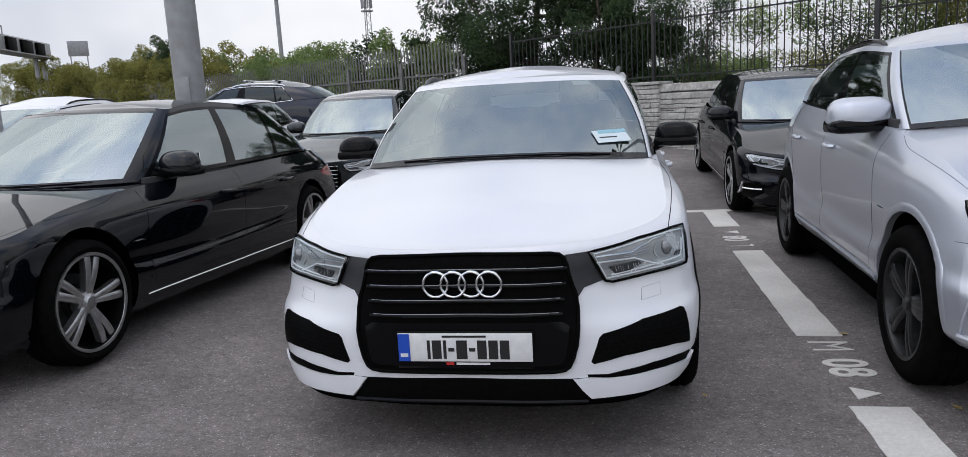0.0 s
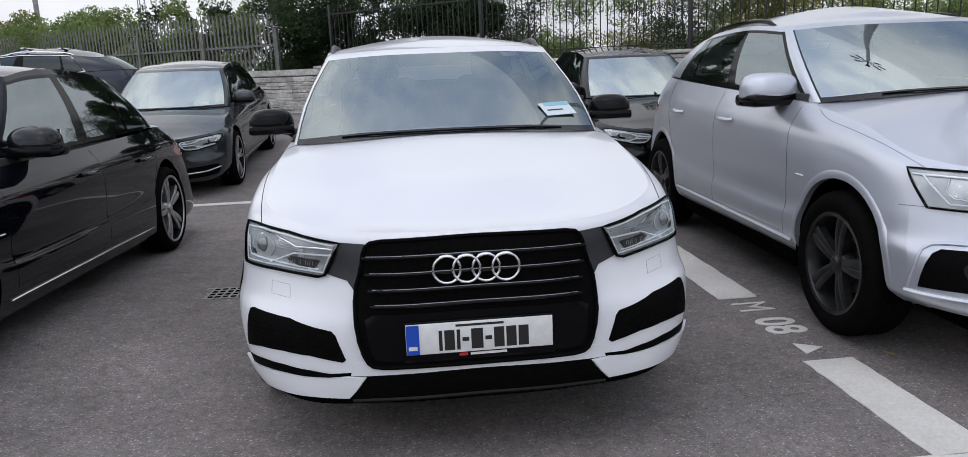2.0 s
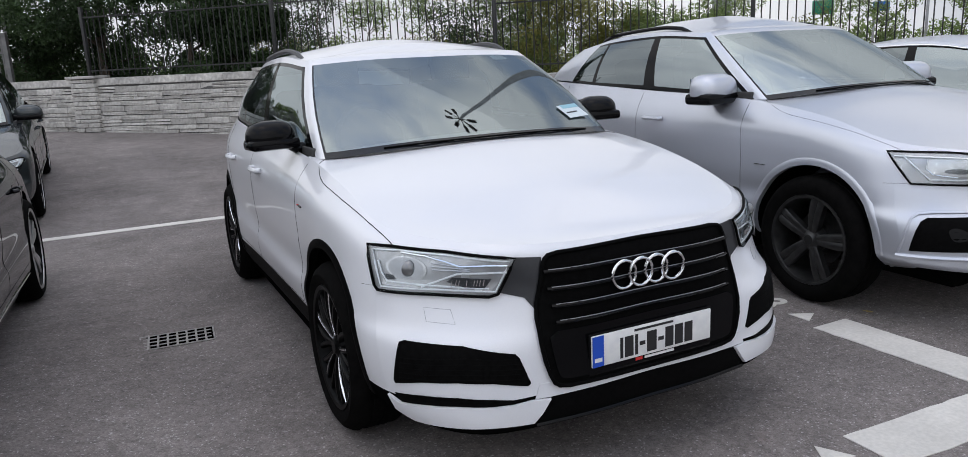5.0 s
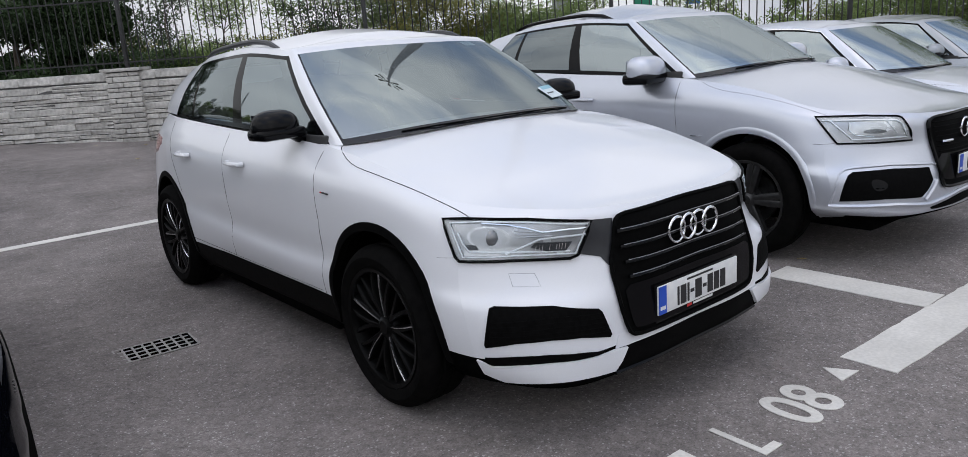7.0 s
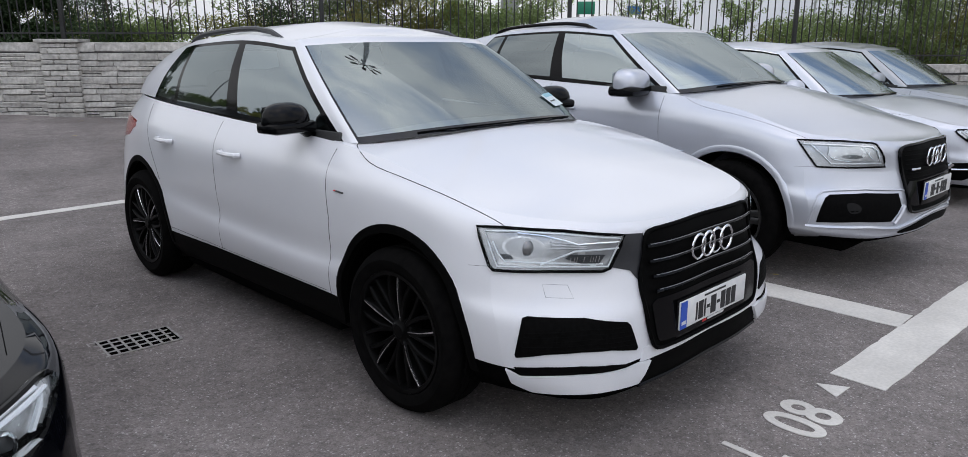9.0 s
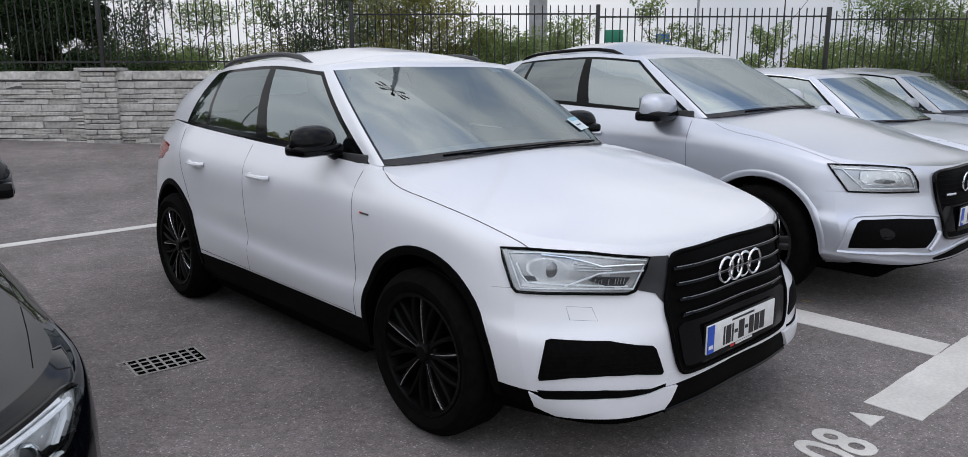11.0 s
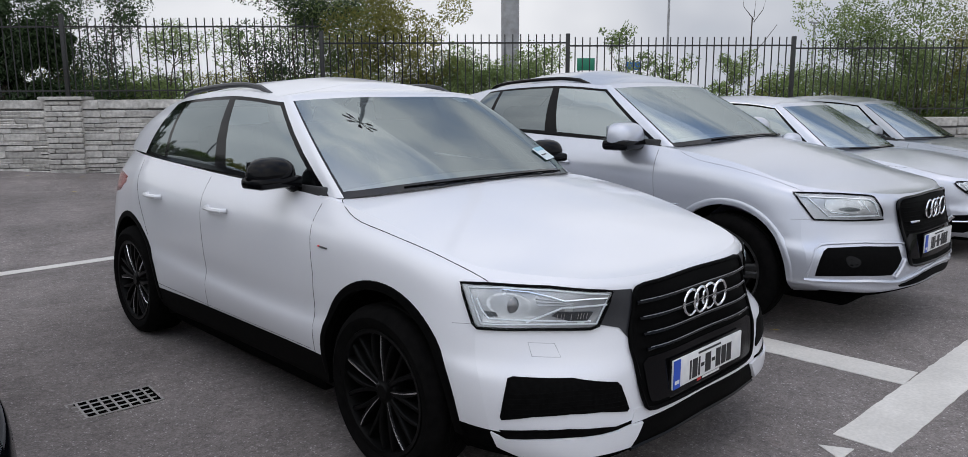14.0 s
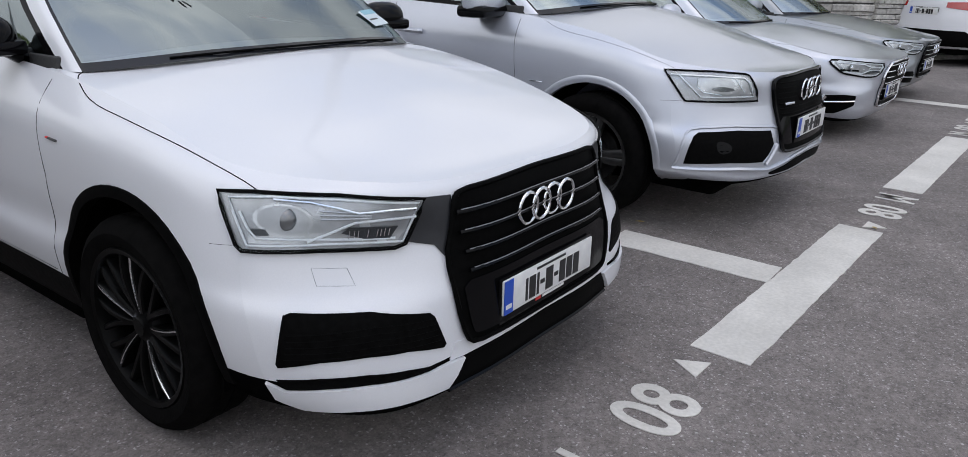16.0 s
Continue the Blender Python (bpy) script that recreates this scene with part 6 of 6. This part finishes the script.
for k, (q, h, sp, thin, mat) in enumerate(((-1.9, 4.2, 1.0, 1.0, LEAFDARK), (-.9, 4.0, .9, .8, LEAFDARK), (.1, 3.7, .8, .5, LEAFDARK), (1.3, 2.9, .6, .35, LEAFMID), (2.5, 2.8, .6, .4, LEAFMID), (3.5, 3.8, 1.0, .65, LEAFDARK), (4.5, 4.0, 1.1, .8, LEAFMID), (5.4, 3.5, 1.0, 1.1, LEAFGOLD), (6.5, 2.3, .8, 1.1, LEAFMID), (7.6, 2.1, .7, .8, LEAFMID), (9.5, 2.7, .45, .5, LEAFMID), (10.6, 2.2, .45, .5, LEAFMID), (11.6, 2.4, .4, .5, LEAFMID), (12.7, 2.1, .5, .5, LEAFMID), (14.2, 4.0, .9, .42, LEAFMID), (15.4, 4.6, 1.2, .5, LEAFMID), (17.0, 3.9, 1.4, .5, LEAFGOLD), (19.0, 4.0, 1.5, .6, LEAFMID), (21.6, 4.2, 1.8, .6, LEAFMID))):
    p = wall_pose(q, 0, -1.3 - rr.random() * .8).translation
    tree("shrub", "loose green shrub growing behind the railings" if mat is LEAFMID else "loose dark green shrub growing behind the railings", (p[0], p[1], 0), h, sp, mat, int(17500 * sp * h / 3 * thin), 0.026, 40 + k, low=.25, slim=1.6, group="shrubs behind the wall", thick=.03, full=1.5)
for k in range(24):
    q = -1.5 + k * .9
    open_gap = 7.5 < q < 13
    p = wall_pose(q, 0, -2.0 - rr.random() * 1.4).translation
    tree("shrub", "low green shrub behind the railings", (p[0], p[1], 0), (1.25 if open_gap else 1.8) + rr.random() * .4, .9, LEAFMID if k % 4 else LEAFGOLD, 5000 if open_gap else 14000, 0.024, 80 + k, low=.1, group="shrubs behind the wall", thick=.03, full=1.3)
# hedge along the palisade
for k in range(13):
    t = k / 12
    x, y = -7.5 - 32 * t, 22.8 + 22 * t
    tree("hedge_tree", "golden green hedge tree behind the palisade fence", (x, y, 0), 2.75 + 2.5 * t + rr.random() * .35, 2.2, LEAFGOLD if k > 2 else LEAFMID, 20000, 0.06, 120 + k, low=.08, group="hedge")
for k, (t, h, sp, n, mat) in enumerate(((.415, 5.3, .85, 5000, LEAFDARK), (.475, 4.7, .6, 2600, LEAFDARK), (.20, 4.1, .55, 1500, LEAFMID), (.245, 3.7, .5, 1200, LEAFMID), (.075, 3.6, .8, 3000, LEAFMID), (.03, 3.5, .6, 1700, LEAFMID), (.005, 3.8, .6, 1900, LEAFDARK), (-.03, 3.8, .7, 2600, LEAFMID), (-.062, 3.8, .8, 3000, LEAFDARK), (-.09, 3.7, .8, 3000, LEAFMID))):
    tree("hedge_tree", "loose slender tree rising above the hedge", (-7.5 - 32 * t, 22.8 + 22 * t, 0), h, sp, mat, n, 0.055, 151 + k, low=.35, slim=2.2, group="hedge", thick=.05, full=1.3)
# far woods all round, past the car park
fv = []
for k in range(90):
    a = k / 90 * 2 * math.pi
    if -0.2 < a < 2.6:
        d = 95
    else:
        d = 60
    fv.append((math.cos(a) * d, math.sin(a) * d, .8 + rr.random() * .8, 2.5 + rr.random() * 1.2))
far = part("far_woods", leaf_cloud(fv, 60000, 0.28, 7), LEAFMID)
tagged(far, "distant low woods round the car park", "woods", kind="stuff")

post = mast("lighting_column", "thick grey painted steel column", -4.55, 6.0, 5.2, 0.178, 0.170)
part("column_door", box(0.10, 0.02, 0.30, 0.006, (0.05, -0.168, 1.7)), GALV, post)
tall = mast("lighting_column", "tall grey steel lighting column with a ring of lamp heads", 14.95, 15.16, 33.0, 0.28, 0.13)
lamp_rosette(tall, 33.0, 0.90, 8, 1.9)
mast("lamp_post", "thin grey street lamp post far behind the hedge", -24.0, 52.1, 14.0, 0.16, 0.12)
thin = mast("lamp_post", "thin grey street lamp post beyond the railings", 31.5, 19.8, 11.0, 0.06, 0.05)
l3 = mast("lamp_post", "slim grey lamp post with two short arms", 39.2, 15.6, 5.35, 0.06, 0.05)
part("arm", box(1.2, 0.15, 0.08, 0.02, (0, 0, 5.35)), GALV, l3)

tower = tagged(new("telecom_tower"), "grey lattice telecom tower with antennas far away", "tower")
for k in range(3):
    a = k * 2.094
    part("leg", mesh("leg", *tube([(math.cos(a) * .8, math.sin(a) * .8, 0), (math.cos(a) * .45, math.sin(a) * .45, 16)], 0.07, 6)), GALV, tower)
for z in range(1, 16):
    part("brace", mesh("brace", *tube([(.7 - z * .02, 0, z), (-.35, .6 - z * .015, z + .8), (-.35, -.6 + z * .015, z), (.7 - z * .02, 0, z + .8)], 0.035, 5)), GALV, tower)
for k in range(6):
    a = k * 1.047
    part("antenna", box(0.25, 0.25, 1.7, 0.03, (math.cos(a) * .8, math.sin(a) * .8, 15.2)), GALV, tower)
part("platform", mesh("platform", *lathe([(0.0, 13.9), (.95, 13.9), (.95, 14.05), (0, 14.05)], 20, "z")), GALV, tower)
tower.matrix_world = pose(-27.9, 86.0, 0) @ Matrix.Diagonal((.75, .75, .88, 1))

gantry = tagged(new("road_gantry"), "grey motorway gantry with dark sign panels, seen from behind", "gantry")
part("beam", box(16.0, 0.9, 0.98, 0.04, (8.0, 0, 6.1)), GALV, gantry)
for at, wide in ((1.9, 1.2), (3.9, 1.5), (6.0, 1.2), (8.4, 1.4)):
    part("sign_panel", box(wide, 0.2, 0.74, 0.03, (at, .5, 6.1)), TRIM, gantry)
part("walkway", box(16.0, 0.5, 0.06, 0, (8.0, .7, 5.58)), GALV, gantry)
for at in (.2, 1.4):
    part("leg", box(0.22, 0.22, 5.7, 0.02, (at, 0, 2.85)), GALV, gantry)
for k in range(4):
    part("rail_post", box(0.05, 0.05, 0.5, 0, (6.4 + k * 1.9, .3, 6.82)), GALV, gantry)
part("handrail", box(5.75, 0.05, 0.05, 0, (9.25, .3, 7.07)), GALV, gantry)
gantry.matrix_world = pose(-34.3, 40.0, 0, 0, 0, math.degrees(math.atan2(-7.8, 2.9))) @ Matrix.Diagonal((1, 1, .94, 1))
mast("lamp_post", "grey post beside the row of parked cars", -7.50, 6.2, 6.0, 0.05, 0.045)

sapling = tagged(new("sapling"), "bare thin sapling with forked twigs behind the railings", "sapling")
part("trunk", mesh("trunk", *tube([(0, 0, 0), (.02, .01, 1.2), (-.02, 0, 2.4), (.03, .02, 3.1)], [.030, .026, .020, .014], 6)), BARK, sapling)
for bends in (((.03, 3.0), (.22, 3.25), (.30, 3.55), (.22, 3.85)), ((.03, 3.05), (-.20, 3.3), (-.26, 3.6), (-.16, 3.9)), ((.02, 2.3), (.32, 2.65), (.55, 2.95)), ((.03, 3.1), (.06, 3.5), (.04, 3.95))):
    part("branch", mesh("branch", *tube([(x * .8, x * -.6, z) for x, z in bends], [.010] + [.006] * (len(bends) - 1), 5)), BARK, sapling)
sapling.matrix_world = pose(12.75, 6.15, 0)
for x, y, z, w, h, mat, lab in ((-41.8, 53.1, 7.1, 1.5, 1.2, GALV, "grey back of a road sign beyond the hedge"), (25.2, 20.1, 2.95, .8, .55, SIGNGREEN, "green road sign beyond the railings"), (26.4, 18.35, 2.85, .6, .35, SIGNBLUE, "blue road sign beyond the railings")):
    sgn = tagged(new("road_sign"), lab, "road sign")
    part("sign_board", box(w, 0.08, h, 0.02, (0, 0, z)), mat, sgn)
    for s in (-.4, .4):
        part("sign_post", box(0.09, 0.09, z, 0, (s * w, .08, z / 2)), GALV, sgn)
    sgn.matrix_world = pose(x, y, 0, 0, 0, math.degrees(math.atan2(y, x)) - 90)
